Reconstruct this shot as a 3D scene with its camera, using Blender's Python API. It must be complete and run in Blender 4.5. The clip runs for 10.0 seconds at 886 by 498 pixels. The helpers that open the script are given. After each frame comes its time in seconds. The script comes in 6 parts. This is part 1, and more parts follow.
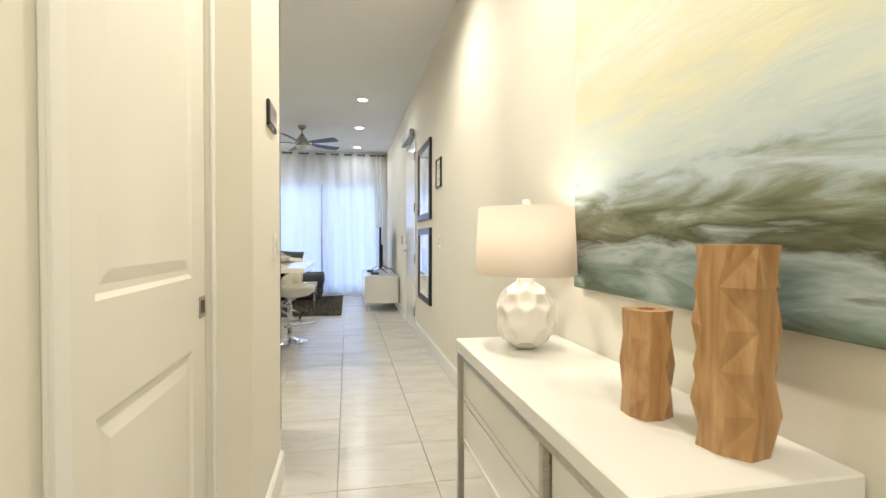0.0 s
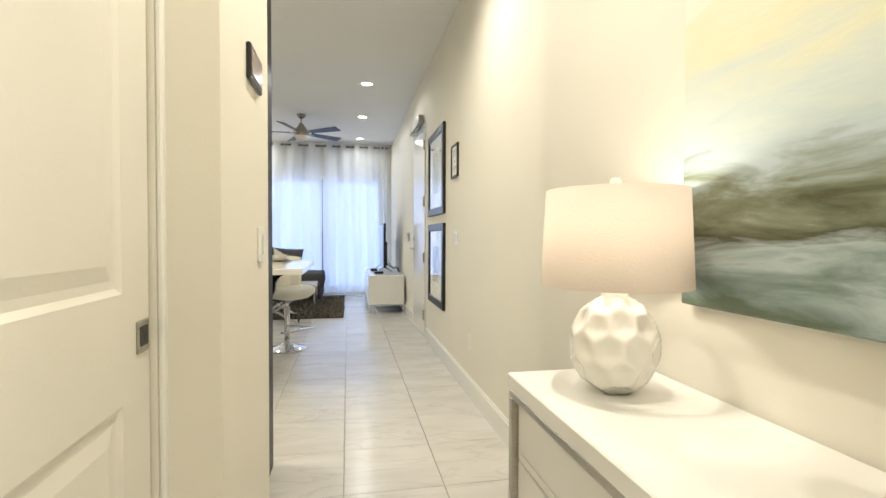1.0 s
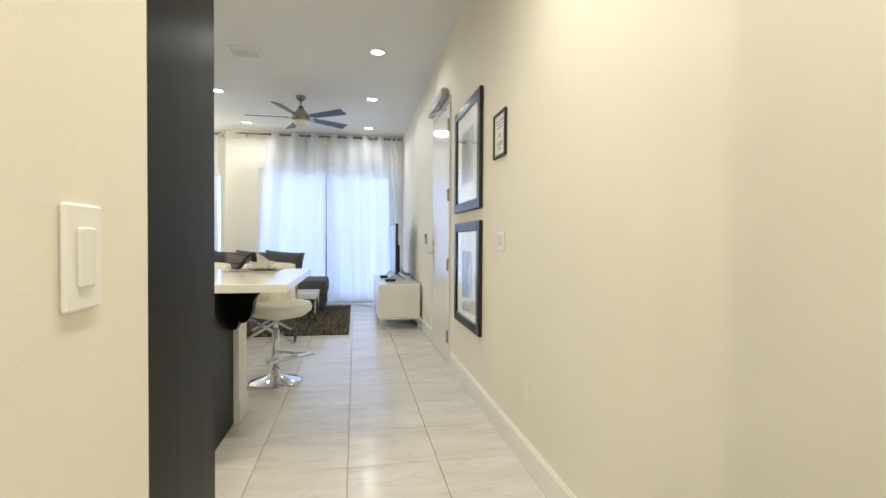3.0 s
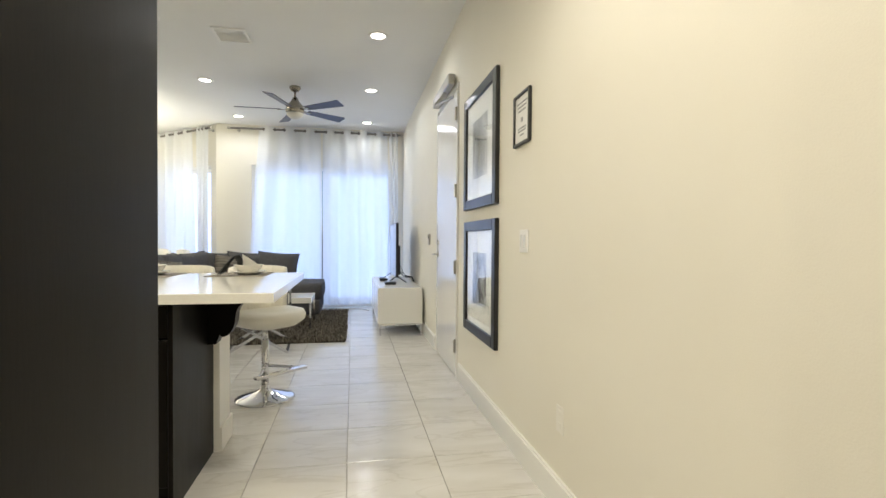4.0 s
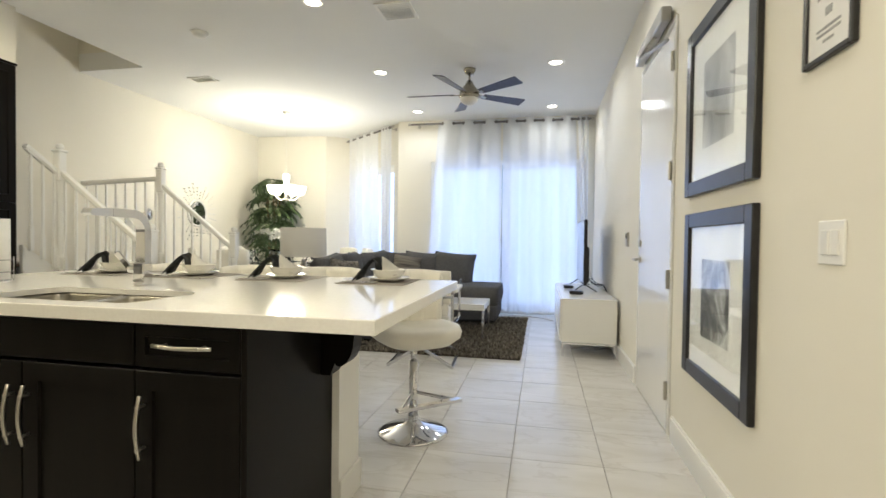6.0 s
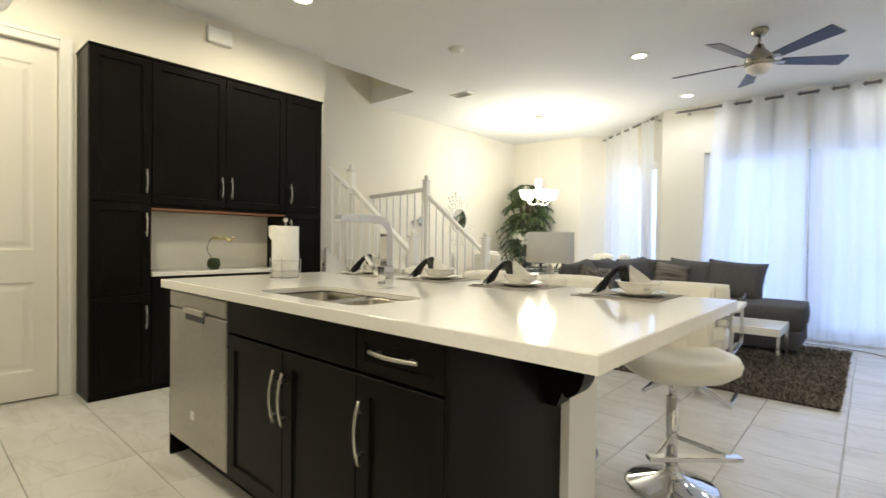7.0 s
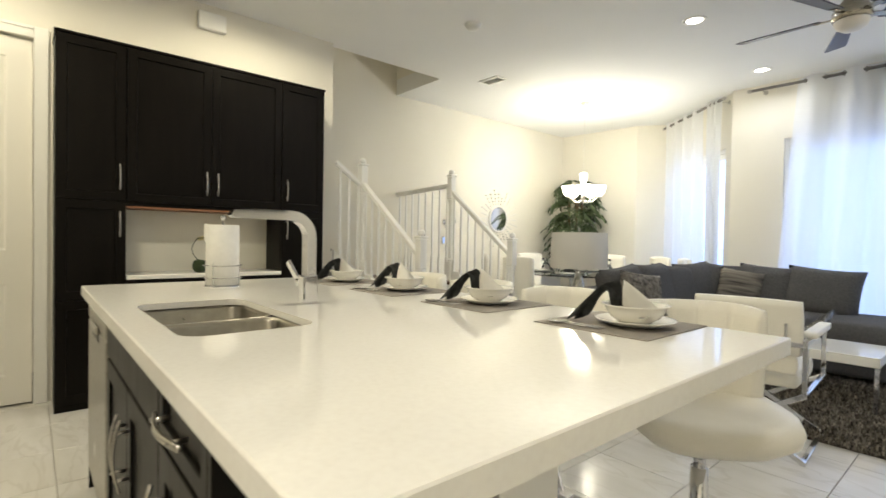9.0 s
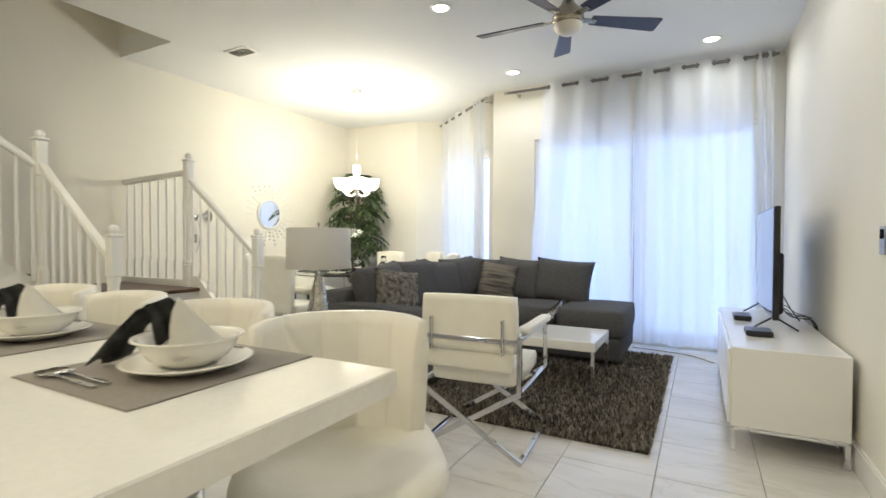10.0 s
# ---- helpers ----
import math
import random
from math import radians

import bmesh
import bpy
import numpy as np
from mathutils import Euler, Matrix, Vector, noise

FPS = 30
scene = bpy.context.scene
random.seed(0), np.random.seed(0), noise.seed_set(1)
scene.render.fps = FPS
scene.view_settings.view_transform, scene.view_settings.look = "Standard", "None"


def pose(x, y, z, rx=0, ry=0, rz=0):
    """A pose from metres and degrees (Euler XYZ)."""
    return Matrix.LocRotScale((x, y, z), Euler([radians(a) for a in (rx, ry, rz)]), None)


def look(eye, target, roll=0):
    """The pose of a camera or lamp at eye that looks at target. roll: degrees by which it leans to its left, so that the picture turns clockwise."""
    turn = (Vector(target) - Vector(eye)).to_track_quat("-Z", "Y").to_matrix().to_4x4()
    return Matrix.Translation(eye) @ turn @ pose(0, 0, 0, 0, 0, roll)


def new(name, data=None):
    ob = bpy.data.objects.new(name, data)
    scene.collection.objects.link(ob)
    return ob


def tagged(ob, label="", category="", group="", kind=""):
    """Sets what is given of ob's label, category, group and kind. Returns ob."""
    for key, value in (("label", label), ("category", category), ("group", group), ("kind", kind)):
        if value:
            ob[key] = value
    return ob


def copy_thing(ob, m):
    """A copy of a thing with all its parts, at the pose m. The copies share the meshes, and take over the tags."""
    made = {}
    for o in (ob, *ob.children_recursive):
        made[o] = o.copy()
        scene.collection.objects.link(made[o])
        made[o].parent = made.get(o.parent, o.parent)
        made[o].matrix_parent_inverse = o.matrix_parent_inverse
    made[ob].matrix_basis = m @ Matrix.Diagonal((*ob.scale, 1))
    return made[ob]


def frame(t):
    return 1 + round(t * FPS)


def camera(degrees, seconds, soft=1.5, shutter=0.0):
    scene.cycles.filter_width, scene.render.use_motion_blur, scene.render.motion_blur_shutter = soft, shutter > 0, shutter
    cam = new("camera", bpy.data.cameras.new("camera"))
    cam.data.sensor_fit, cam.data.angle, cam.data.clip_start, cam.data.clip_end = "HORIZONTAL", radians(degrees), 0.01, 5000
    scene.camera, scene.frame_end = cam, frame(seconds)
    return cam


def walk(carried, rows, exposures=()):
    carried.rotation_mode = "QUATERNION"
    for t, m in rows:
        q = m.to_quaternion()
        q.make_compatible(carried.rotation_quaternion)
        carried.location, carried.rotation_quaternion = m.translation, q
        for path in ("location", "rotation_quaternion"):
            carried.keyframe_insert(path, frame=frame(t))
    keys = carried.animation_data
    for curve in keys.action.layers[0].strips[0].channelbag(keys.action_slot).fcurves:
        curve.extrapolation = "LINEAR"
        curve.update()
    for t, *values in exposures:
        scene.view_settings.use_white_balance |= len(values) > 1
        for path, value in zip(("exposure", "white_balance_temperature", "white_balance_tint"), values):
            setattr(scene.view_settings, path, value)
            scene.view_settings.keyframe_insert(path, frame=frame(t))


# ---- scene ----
cam = camera(85.1, 10.0, shutter=0.15)
PATH = [
    (0, (0.245, 2.032, 1.147), (0.634, 3.993, 1.111), 0.1),
    (0.5, (0.225, 2.311, 1.146), (0.621, 4.271, 1.102), 0.3),
    (1, (0.218, 2.568, 1.145), (0.605, 4.53, 1.097), 0.2),
    (1.5, (0.209, 2.824, 1.145), (0.552, 4.794, 1.102), 0.3),
    (2, (0.234, 3.091, 1.145), (0.593, 5.059, 1.107), 0.3),
    (3.5, (0.23, 3.89, 1.139), (0.587, 5.858, 1.102), 0.4),
    (4, (0.22, 4.06, 1.139), (0.59, 6.027, 1.104), 0.4),
    (4.5, (0.255, 4.244, 1.142), (0.541, 6.223, 1.107), 0.5),
    (5, (0.316, 4.475, 1.145), (0.45, 6.47, 1.104), 0.6),
    (5.2, (0.338, 4.585, 1.148), (0.38, 6.585, 1.105), 0.6),
    (6.5, (0.316, 5.125, 1.128), (-0.507, 6.947, 1.1), 0.9),
    (7, (0.289, 5.275, 1.132), (-1.038, 6.771, 1.099), 0.8),
    (7.5, (0.249, 5.42, 1.132), (-1.371, 6.592, 1.097), 0.7),
    (8, (0.227, 5.569, 1.132), (-1.492, 6.59, 1.098), 0.9),
    (8.3, (0.216, 5.685, 1.138), (-1.489, 6.731, 1.104), 0.9),
    (8.5, (0.213, 5.773, 1.143), (-1.455, 6.876, 1.106), 0.9),
    (9, (0.25, 6.005, 1.148), (-1.269, 7.304, 1.112), 1.0),
    (9.5, (0.34, 6.376, 1.145), (-0.882, 7.959, 1.108), 0.6),
    (10, (0.382, 6.753, 1.151), (-0.561, 8.517, 1.111), 0.2),
]
walk(cam, [(t, look(eye, target, roll)) for t, eye, target, roll in PATH], [(0, 0.33), (10, 0.33)])

# ---- world and lights ----
world = bpy.data.worlds.new("sky")
scene.world = world
world.use_nodes = True
wn = world.node_tree.nodes
sky = wn.new("ShaderNodeTexSky")
sky.sky_type, sky.sun_disc, sky.sun_elevation, sky.sun_rotation = "NISHITA", False, radians(50), radians(200)
wn["Background"].inputs[1].default_value = 0.06
world.node_tree.links.new(sky.outputs[0], wn["Background"].inputs[0])

CEIL = 3.01
SOFT = (1.0, 0.93, 0.79)
WARM, NEUTRAL, DAY = (1.0, 0.905, 0.66), (0.92, 0.955, 0.98), (0.40, 0.56, 1.0)


def lamp(name, kind, m, power, colour, size=0.1, size_y=None, blend=0.6, angle=130):
    data = bpy.data.lights.new(name, kind)
    data.energy, data.color = power, colour
    if kind == "AREA":
        data.shape, data.size = ("RECTANGLE", size) if size_y else ("DISK", size)
        if size_y:
            data.size_y = size_y
    else:
        data.shadow_soft_size = size
    if kind == "SPOT":
        data.spot_size, data.spot_blend = radians(angle), blend
    ob = new(name, data)
    ob.matrix_world = m
    return ob


DOWNLIGHTS = [(-1.485, 8.545), (-1.485, 10.19), (-1.485, 11.88), (0.445, 8.545), (0.445, 10.19), (0.445, 11.88)]
# Only the first is seen; the two at y 5.55 are added to brighten the kitchen
KITCHEN_LIGHTS = [(-3.08, 7.38), (-3.08, 5.55), (-1.485, 5.55)]
# Out-of-view lights added along the entry to brighten it
UNSEEN_ENTRY_LIGHTS = [(0.445, 5.2), (0.445, 3.6), (0.445, 1.6)]
for spots, power, tone, fade, wide in ((DOWNLIGHTS, 14, NEUTRAL, 0.6, 174), (KITCHEN_LIGHTS[:2], 40, WARM, 0.45, 178), (KITCHEN_LIGHTS[2:], 58, WARM, 0.5, 176), (UNSEEN_ENTRY_LIGHTS[:2], 61, SOFT, 0.9, 160), (UNSEEN_ENTRY_LIGHTS[2:], 72, SOFT, 0.9, 160)):
    for dx, dy in spots:
        lamp("downlight_lamp", "SPOT", pose(dx, dy, CEIL - 0.03), power, tone, 0.05, angle=wide, blend=fade)
# Unseen fill lamp added to brighten the walls above the stairwell opening
lamp("stairwell_fill_lamp", "POINT", pose(-4.5, 7.6, 5.1), 8, WARM, 0.12)
lamp("window_daylight", "AREA", pose(-0.23, 12.62, 1.2, -90, 0, 0), 36, DAY, 2.3, 2.2)
lamp("bay_daylight", "AREA", look((-2.48, 13.16, 1.2), (-3.2, 12.3, 1.2)), 15, DAY, 1.2, 2.2)


# ---- materials ----
def mat(name, colour, rough=0.5, metal=0.0, spec=0.5):
    m = bpy.data.materials.new(name)
    m.use_nodes = True
    b = m.node_tree.nodes["Principled BSDF"]
    b.inputs["Base Color"].default_value = (*colour, 1)
    b.inputs["Roughness"].default_value = rough
    b.inputs["Metallic"].default_value = metal
    b.inputs["Specular IOR Level"].default_value = spec
    return m


def varied(m, colours, scale=8.0, stretch=(1, 1, 1), detail=6.0, bump=0.0, bump_scale=60.0, rough=None, distortion=0.0, stops=None):
    """Colour ramp over noise for the base colour, with optional fine relief and roughness variation."""
    t, n = m.node_tree, m.node_tree.nodes
    b = n["Principled BSDF"]
    co, mp = n.new("ShaderNodeTexCoord"), n.new("ShaderNodeMapping")
    mp.inputs["Scale"].default_value = stretch
    t.links.new(co.outputs["Object"], mp.inputs[0])
    no, ra = n.new("ShaderNodeTexNoise"), n.new("ShaderNodeValToRGB")
    no.inputs["Scale"].default_value, no.inputs["Detail"].default_value, no.inputs["Distortion"].default_value = scale, detail, distortion
    t.links.new(mp.outputs[0], no.inputs["Vector"])
    t.links.new(no.outputs["Fac"], ra.inputs[0])
    stops = stops or [0.3 + 0.4 * i / (len(colours) - 1) for i in range(len(colours))]
    while len(ra.color_ramp.elements) < len(colours):
        ra.color_ramp.elements.new(0.5)
    for e, p, c in zip(ra.color_ramp.elements, stops, colours):
        e.position, e.color = p, (*c, 1)
    t.links.new(ra.outputs[0], b.inputs["Base Color"])
    if rough:
        mr = n.new("ShaderNodeMapRange")
        mr.inputs["To Min"].default_value, mr.inputs["To Max"].default_value = rough
        t.links.new(no.outputs["Fac"], mr.inputs[0])
        t.links.new(mr.outputs[0], b.inputs["Roughness"])
    if bump:
        n2, bp = n.new("ShaderNodeTexNoise"), n.new("ShaderNodeBump")
        n2.inputs["Scale"].default_value, n2.inputs["Detail"].default_value = bump_scale, 4
        t.links.new(mp.outputs[0], n2.inputs["Vector"])
        bp.inputs["Strength"].default_value, bp.inputs["Distance"].default_value = bump, 0.01
        t.links.new(n2.outputs["Fac"], bp.inputs["Height"])
        t.links.new(bp.outputs[0], b.inputs["Normal"])
    return m


def glow(name, colour, strength):
    m = bpy.data.materials.new(name)
    m.use_nodes = True
    b = m.node_tree.nodes["Principled BSDF"]
    b.inputs["Base Color"].default_value = (0.8, 0.8, 0.8, 1)
    b.inputs["Emission Color"].default_value = (*colour, 1)
    b.inputs["Emission Strength"].default_value = strength
    return m


WALL = varied(mat("wall_paint", (0.8, 0.77, 0.68), 0.75, spec=0.25), [(0.79, 0.755, 0.665), (0.815, 0.785, 0.70)], 1.3, bump=0.06, bump_scale=220)
CEILING = varied(mat("ceiling_paint", (0.82, 0.82, 0.80), 0.9, spec=0.1), [(0.80, 0.80, 0.785), (0.83, 0.83, 0.815)], 1.0, bump=0.12, bump_scale=150)
TRIM = varied(mat("trim_paint", (0.84, 0.83, 0.79), 0.35), [(0.825, 0.815, 0.775), (0.85, 0.84, 0.80)], 2.0)
DOORPAINT = varied(mat("door_paint", (0.82, 0.80, 0.73), 0.4), [(0.81, 0.785, 0.715), (0.835, 0.81, 0.745)], 2.0, bump=0.04, bump_scale=120)
DARK = varied(mat("espresso_wood", (0.018, 0.012, 0.009), 0.32, spec=0.10), [(0.0046, 0.0037, 0.0030), (0.0056, 0.0045, 0.0036), (0.0070, 0.0056, 0.0045)], 5.0, (6, 6, 0.6), bump=0.012, bump_scale=30, rough=(0.30, 0.40))
QUARTZ = varied(mat("quartz_top", (0.84, 0.82, 0.76), 0.12), [(0.80, 0.78, 0.725), (0.825, 0.805, 0.75), (0.84, 0.825, 0.77)], 90, rough=(0.06, 0.12))
CHROME = mat("chrome", (0.70, 0.70, 0.72), 0.06, 1.0)
NICKEL = varied(mat("brushed_nickel", (0.62, 0.60, 0.56), 0.3, 1.0), [(0.44, 0.42, 0.38), (0.56, 0.54, 0.50)], 30, (1, 1, 8), rough=(0.22, 0.38))
STEEL = varied(mat("stainless_steel", (0.40, 0.38, 0.35), 0.3, 1.0), [(0.36, 0.345, 0.315), (0.44, 0.42, 0.385)], 40, (12, 1, 1), rough=(0.22, 0.36))
BLACK = varied(mat("black_plastic", (0.012, 0.012, 0.013), 0.35), [(0.008, 0.008, 0.009), (0.018, 0.018, 0.02)], 20)
SCREEN = mat("screen_glass", (0.006, 0.006, 0.008), 0.06)
LEATHER = varied(mat("white_leather", (0.80, 0.77, 0.68), 0.42), [(0.77, 0.74, 0.65), (0.82, 0.79, 0.71)], 9, bump=0.12, bump_scale=160, rough=(0.34, 0.5))
GREYFAB = varied(mat("charcoal_fabric", (0.05, 0.05, 0.055), 0.95, spec=0.15), [(0.088, 0.086, 0.088), (0.104, 0.102, 0.104), (0.122, 0.119, 0.119)], 60, bump=0.5, bump_scale=420)
WHITELAC = varied(mat("white_lacquer", (0.83, 0.82, 0.78), 0.16), [(0.815, 0.805, 0.765), (0.84, 0.83, 0.79)], 3)
CHINA = mat("white_china", (0.84, 0.82, 0.76), 0.14)
TREADWOOD = varied(mat("stair_wood", (0.10, 0.05, 0.03), 0.35), [(0.06, 0.03, 0.018), (0.12, 0.06, 0.035)], 6, (1, 8, 1))
WOODVASE = varied(mat("carved_wood", (0.40, 0.22, 0.09), 0.5), [(0.34, 0.175, 0.065), (0.46, 0.265, 0.115), (0.56, 0.345, 0.165)], 9, (5, 5, 0.7), bump=0.2, bump_scale=40, distortion=0.6)
GROUT = varied(mat("grout", (0.36, 0.34, 0.30), 0.9), [(0.38, 0.36, 0.32), (0.46, 0.44, 0.39)], 30)
FRAMEBLK = varied(mat("black_frame", (0.012, 0.011, 0.012), 0.3), [(0.009, 0.008, 0.009), (0.018, 0.017, 0.018)], 12)
PAPER = varied(mat("mount_board", (0.80, 0.79, 0.77), 0.6), [(0.79, 0.78, 0.76), (0.815, 0.805, 0.785)], 4)


def glass_mat(name, tint=(1, 1, 1), rough=0.0):
    m = bpy.data.materials.new(name)
    m.use_nodes = True
    b = m.node_tree.nodes["Principled BSDF"]
    b.inputs["Base Color"].default_value = (*tint, 1)
    b.inputs["Roughness"].default_value = rough
    b.inputs["Transmission Weight"].default_value = 1
    b.inputs["IOR"].default_value = 1.45
    return m


GLASS = glass_mat("clear_glass", (0.97, 0.99, 0.98))


def tile_mat():
    m = mat("marble_tile", (0.74, 0.72, 0.68), 0.16)
    t, n = m.node_tree, m.node_tree.nodes
    b = n["Principled BSDF"]
    co, oi, ad = n.new("ShaderNodeTexCoord"), n.new("ShaderNodeObjectInfo"), n.new("ShaderNodeVectorMath")
    mu = n.new("ShaderNodeMath")
    mu.operation, mu.inputs[1].default_value = "MULTIPLY", 37.0
    t.links.new(oi.outputs["Random"], mu.inputs[0])
    t.links.new(co.outputs["Object"], ad.inputs[0])
    t.links.new(mu.outputs[0], ad.inputs[1])
    base, vein = n.new("ShaderNodeTexNoise"), n.new("ShaderNodeTexNoise")
    mp = n.new("ShaderNodeMapping")
    mp.inputs["Scale"].default_value, mp.inputs["Rotation"].default_value = (1, 3.2, 1), (0, 0, 0.45)
    t.links.new(ad.outputs[0], mp.inputs[0])
    base.inputs["Scale"].default_value, base.inputs["Detail"].default_value = 2.2, 5
    vein.inputs["Scale"].default_value, vein.inputs["Detail"].default_value, vein.inputs["Distortion"].default_value = 1.6, 7, 0.9
    t.links.new(mp.outputs[0], base.inputs["Vector"])
    t.links.new(mp.outputs[0], vein.inputs["Vector"])
    r1, r2, mx = n.new("ShaderNodeValToRGB"), n.new("ShaderNodeValToRGB"), n.new("ShaderNodeMix")
    r1.color_ramp.elements[0].position, r1.color_ramp.elements[0].color = 0.3, (0.62, 0.60, 0.555, 1)
    r1.color_ramp.elements[1].position, r1.color_ramp.elements[1].color = 0.7, (0.71, 0.695, 0.66, 1)
    r2.color_ramp.elements[0].position, r2.color_ramp.elements[0].color = 0.475, (1, 1, 1, 1)
    r2.color_ramp.elements[1].position, r2.color_ramp.elements[1].color = 0.53, (1, 1, 1, 1)
    e = r2.color_ramp.elements.new(0.502)
    e.color = (0.80, 0.78, 0.745, 1)
    mx.data_type, mx.blend_type = "RGBA", "MULTIPLY"
    mx.inputs[0].default_value = 0.5
    t.links.new(base.outputs["Fac"], r1.inputs[0])
    t.links.new(vein.outputs["Fac"], r2.inputs[0])
    t.links.new(r1.outputs[0], mx.inputs[6])
    t.links.new(r2.outputs[0], mx.inputs[7])
    t.links.new(mx.outputs[2], b.inputs["Base Color"])
    mr = n.new("ShaderNodeMapRange")
    mr.inputs["To Min"].default_value, mr.inputs["To Max"].default_value = 0.12, 0.3
    t.links.new(base.outputs["Fac"], mr.inputs[0])
    t.links.new(mr.outputs[0], b.inputs["Roughness"])
    return m


TILE = tile_mat()


def sheer_mat():
    m = bpy.data.materials.new("sheer_cloth")
    m.use_nodes = True
    t, n = m.node_tree, m.node_tree.nodes
    n.remove(n["Principled BSDF"])
    tr, di, cl = n.new("ShaderNodeBsdfTranslucent"), n.new("ShaderNodeBsdfDiffuse"), n.new("ShaderNodeBsdfTransparent")
    tr.inputs[0].default_value, di.inputs[0].default_value, cl.inputs[0].default_value = (0.86, 0.87, 0.88, 1), (0.82, 0.82, 0.81, 1), (0.95, 0.97, 1, 1)
    co, no, mr = n.new("ShaderNodeTexCoord"), n.new("ShaderNodeTexNoise"), n.new("ShaderNodeMapRange")
    no.inputs["Scale"].default_value = 6
    mp = n.new("ShaderNodeMapping")
    mp.inputs["Scale"].default_value = (3, 3, 0.4)
    t.links.new(co.outputs["Object"], mp.inputs[0])
    t.links.new(mp.outputs[0], no.inputs["Vector"])
    mr.inputs["To Min"].default_value, mr.inputs["To Max"].default_value = 0.45, 0.6
    t.links.new(no.outputs["Fac"], mr.inputs[0])
    m1, m2 = n.new("ShaderNodeMixShader"), n.new("ShaderNodeMixShader")
    t.links.new(mr.outputs[0], m1.inputs[0])
    t.links.new(di.outputs[0], m1.inputs[1])
    t.links.new(tr.outputs[0], m1.inputs[2])
    m2.inputs[0].default_value = 0.10
    t.links.new(m1.outputs[0], m2.inputs[1])
    t.links.new(cl.outputs[0], m2.inputs[2])
    t.links.new(m2.outputs[0], n["Material Output"].inputs[0])
    return m


SHEER = sheer_mat()


# ---- mesh helpers ----
def box(bm, x0, x1, y0, y1, z0, z1, bevel=0.0, seg=1, m=None):
    r = bmesh.ops.create_cube(bm, size=1)
    vs = r["verts"]
    for v in vs:
        v.co = Vector((x0 + (v.co.x + 0.5) * (x1 - x0), y0 + (v.co.y + 0.5) * (y1 - y0), z0 + (v.co.z + 0.5) * (z1 - z0)))
    if bevel:
        es = list({e for v in vs for e in v.link_edges})
        out = bmesh.ops.bevel(bm, geom=es, offset=bevel, segments=seg, affect="EDGES", profile=0.5)
        vs = list({v for f in out["faces"] for v in f.verts} | {v for v in vs if v.is_valid})
    if m is not None:
        bmesh.ops.transform(bm, matrix=m, verts=vs)
    return bm


def cyl(bm, r0, r1, z0, z1, seg=20, m=None, caps=True):
    r = bmesh.ops.create_cone(bm, cap_ends=caps, segments=seg, radius1=r0, radius2=r1, depth=z1 - z0)
    bmesh.ops.translate(bm, vec=(0, 0, (z0 + z1) / 2), verts=r["verts"])
    if m is not None:
        bmesh.ops.transform(bm, matrix=m, verts=r["verts"])
    return bm


def rod(bm, a, b, r, seg=10):
    a, b = Vector(a), Vector(b)
    d = b - a
    m = Matrix.Translation(a) @ d.to_track_quat("Z", "Y").to_matrix().to_4x4()
    return cyl(bm, r, r, 0, d.length, seg, m)


def bar(bm, a, b, w, h, up=(0, 0, 1)):
    """A rectangular bar from a to b; w across, h along up."""
    a, b = Vector(a), Vector(b)
    d = b - a
    z = d.normalized()
    x = Vector(up).cross(z)
    x = x.normalized() if x.length > 1e-4 else Vector((1, 0, 0))
    y = z.cross(x)
    m = Matrix((x, y, z)).transposed().to_4x4()
    return box(bm, -w / 2, w / 2, -h / 2, h / 2, 0, d.length, min(w, h) * 0.12, 1, Matrix.Translation(a) @ m)


def sweep(bm, pts, w, h, side=(1, 0, 0), seg=0):
    """A connected bar through pts: w along side, h across it; seg > 0 makes it round."""
    pts = [Vector(p) for p in pts]
    side = Vector(side)
    rings = []
    for k, p in enumerate(pts):
        d = (pts[min(k + 1, len(pts) - 1)] - pts[max(k - 1, 0)]).normalized()
        s = (side - d * side.dot(d))
        s = s.normalized() if s.length > 1e-4 else d.orthogonal().normalized()
        n = d.cross(s)
        if seg:
            ring = [p + s * (w * math.cos(2 * math.pi * i / seg)) + n * (h * math.sin(2 * math.pi * i / seg)) for i in range(seg)]
        else:
            ring = [p + s * (a * w / 2) + n * (b * h / 2) for a, b in ((-1, -1), (1, -1), (1, 1), (-1, 1))]
        rings.append([bm.verts.new(q) for q in ring])
    for p, q in zip(rings, rings[1:]):
        for i in range(len(p)):
            bm.faces.new((p[i], p[(i + 1) % len(p)], q[(i + 1) % len(p)], q[i]))
    bm.faces.new(rings[0])
    bm.faces.new(rings[-1])
    return bm


def lathe(bm, prof, seg=28, m=None):
    """Turn a profile of (radius, height) about z."""
    rings = []
    for r, z in prof:
        if r < 1e-5:
            rings.append([bm.verts.new((0, 0, z))])
        else:
            rings.append([bm.verts.new((r * math.cos(2 * math.pi * k / seg), r * math.sin(2 * math.pi * k / seg), z)) for k in range(seg)])
    for p, q in zip(rings, rings[1:]):
        for k in range(seg):
            j = (k + 1) % seg
            if len(p) == 1 and len(q) > 1:
                bm.faces.new((p[0], q[j], q[k]))
            elif len(q) == 1 and len(p) > 1:
                bm.faces.new((p[k], p[j], q[0]))
            elif len(p) > 1:
                bm.faces.new((p[k], p[j], q[j], q[k]))
    vs = [v for r in rings for v in r]
    if m is not None:
        bmesh.ops.transform(bm, matrix=m, verts=vs)
    return bm


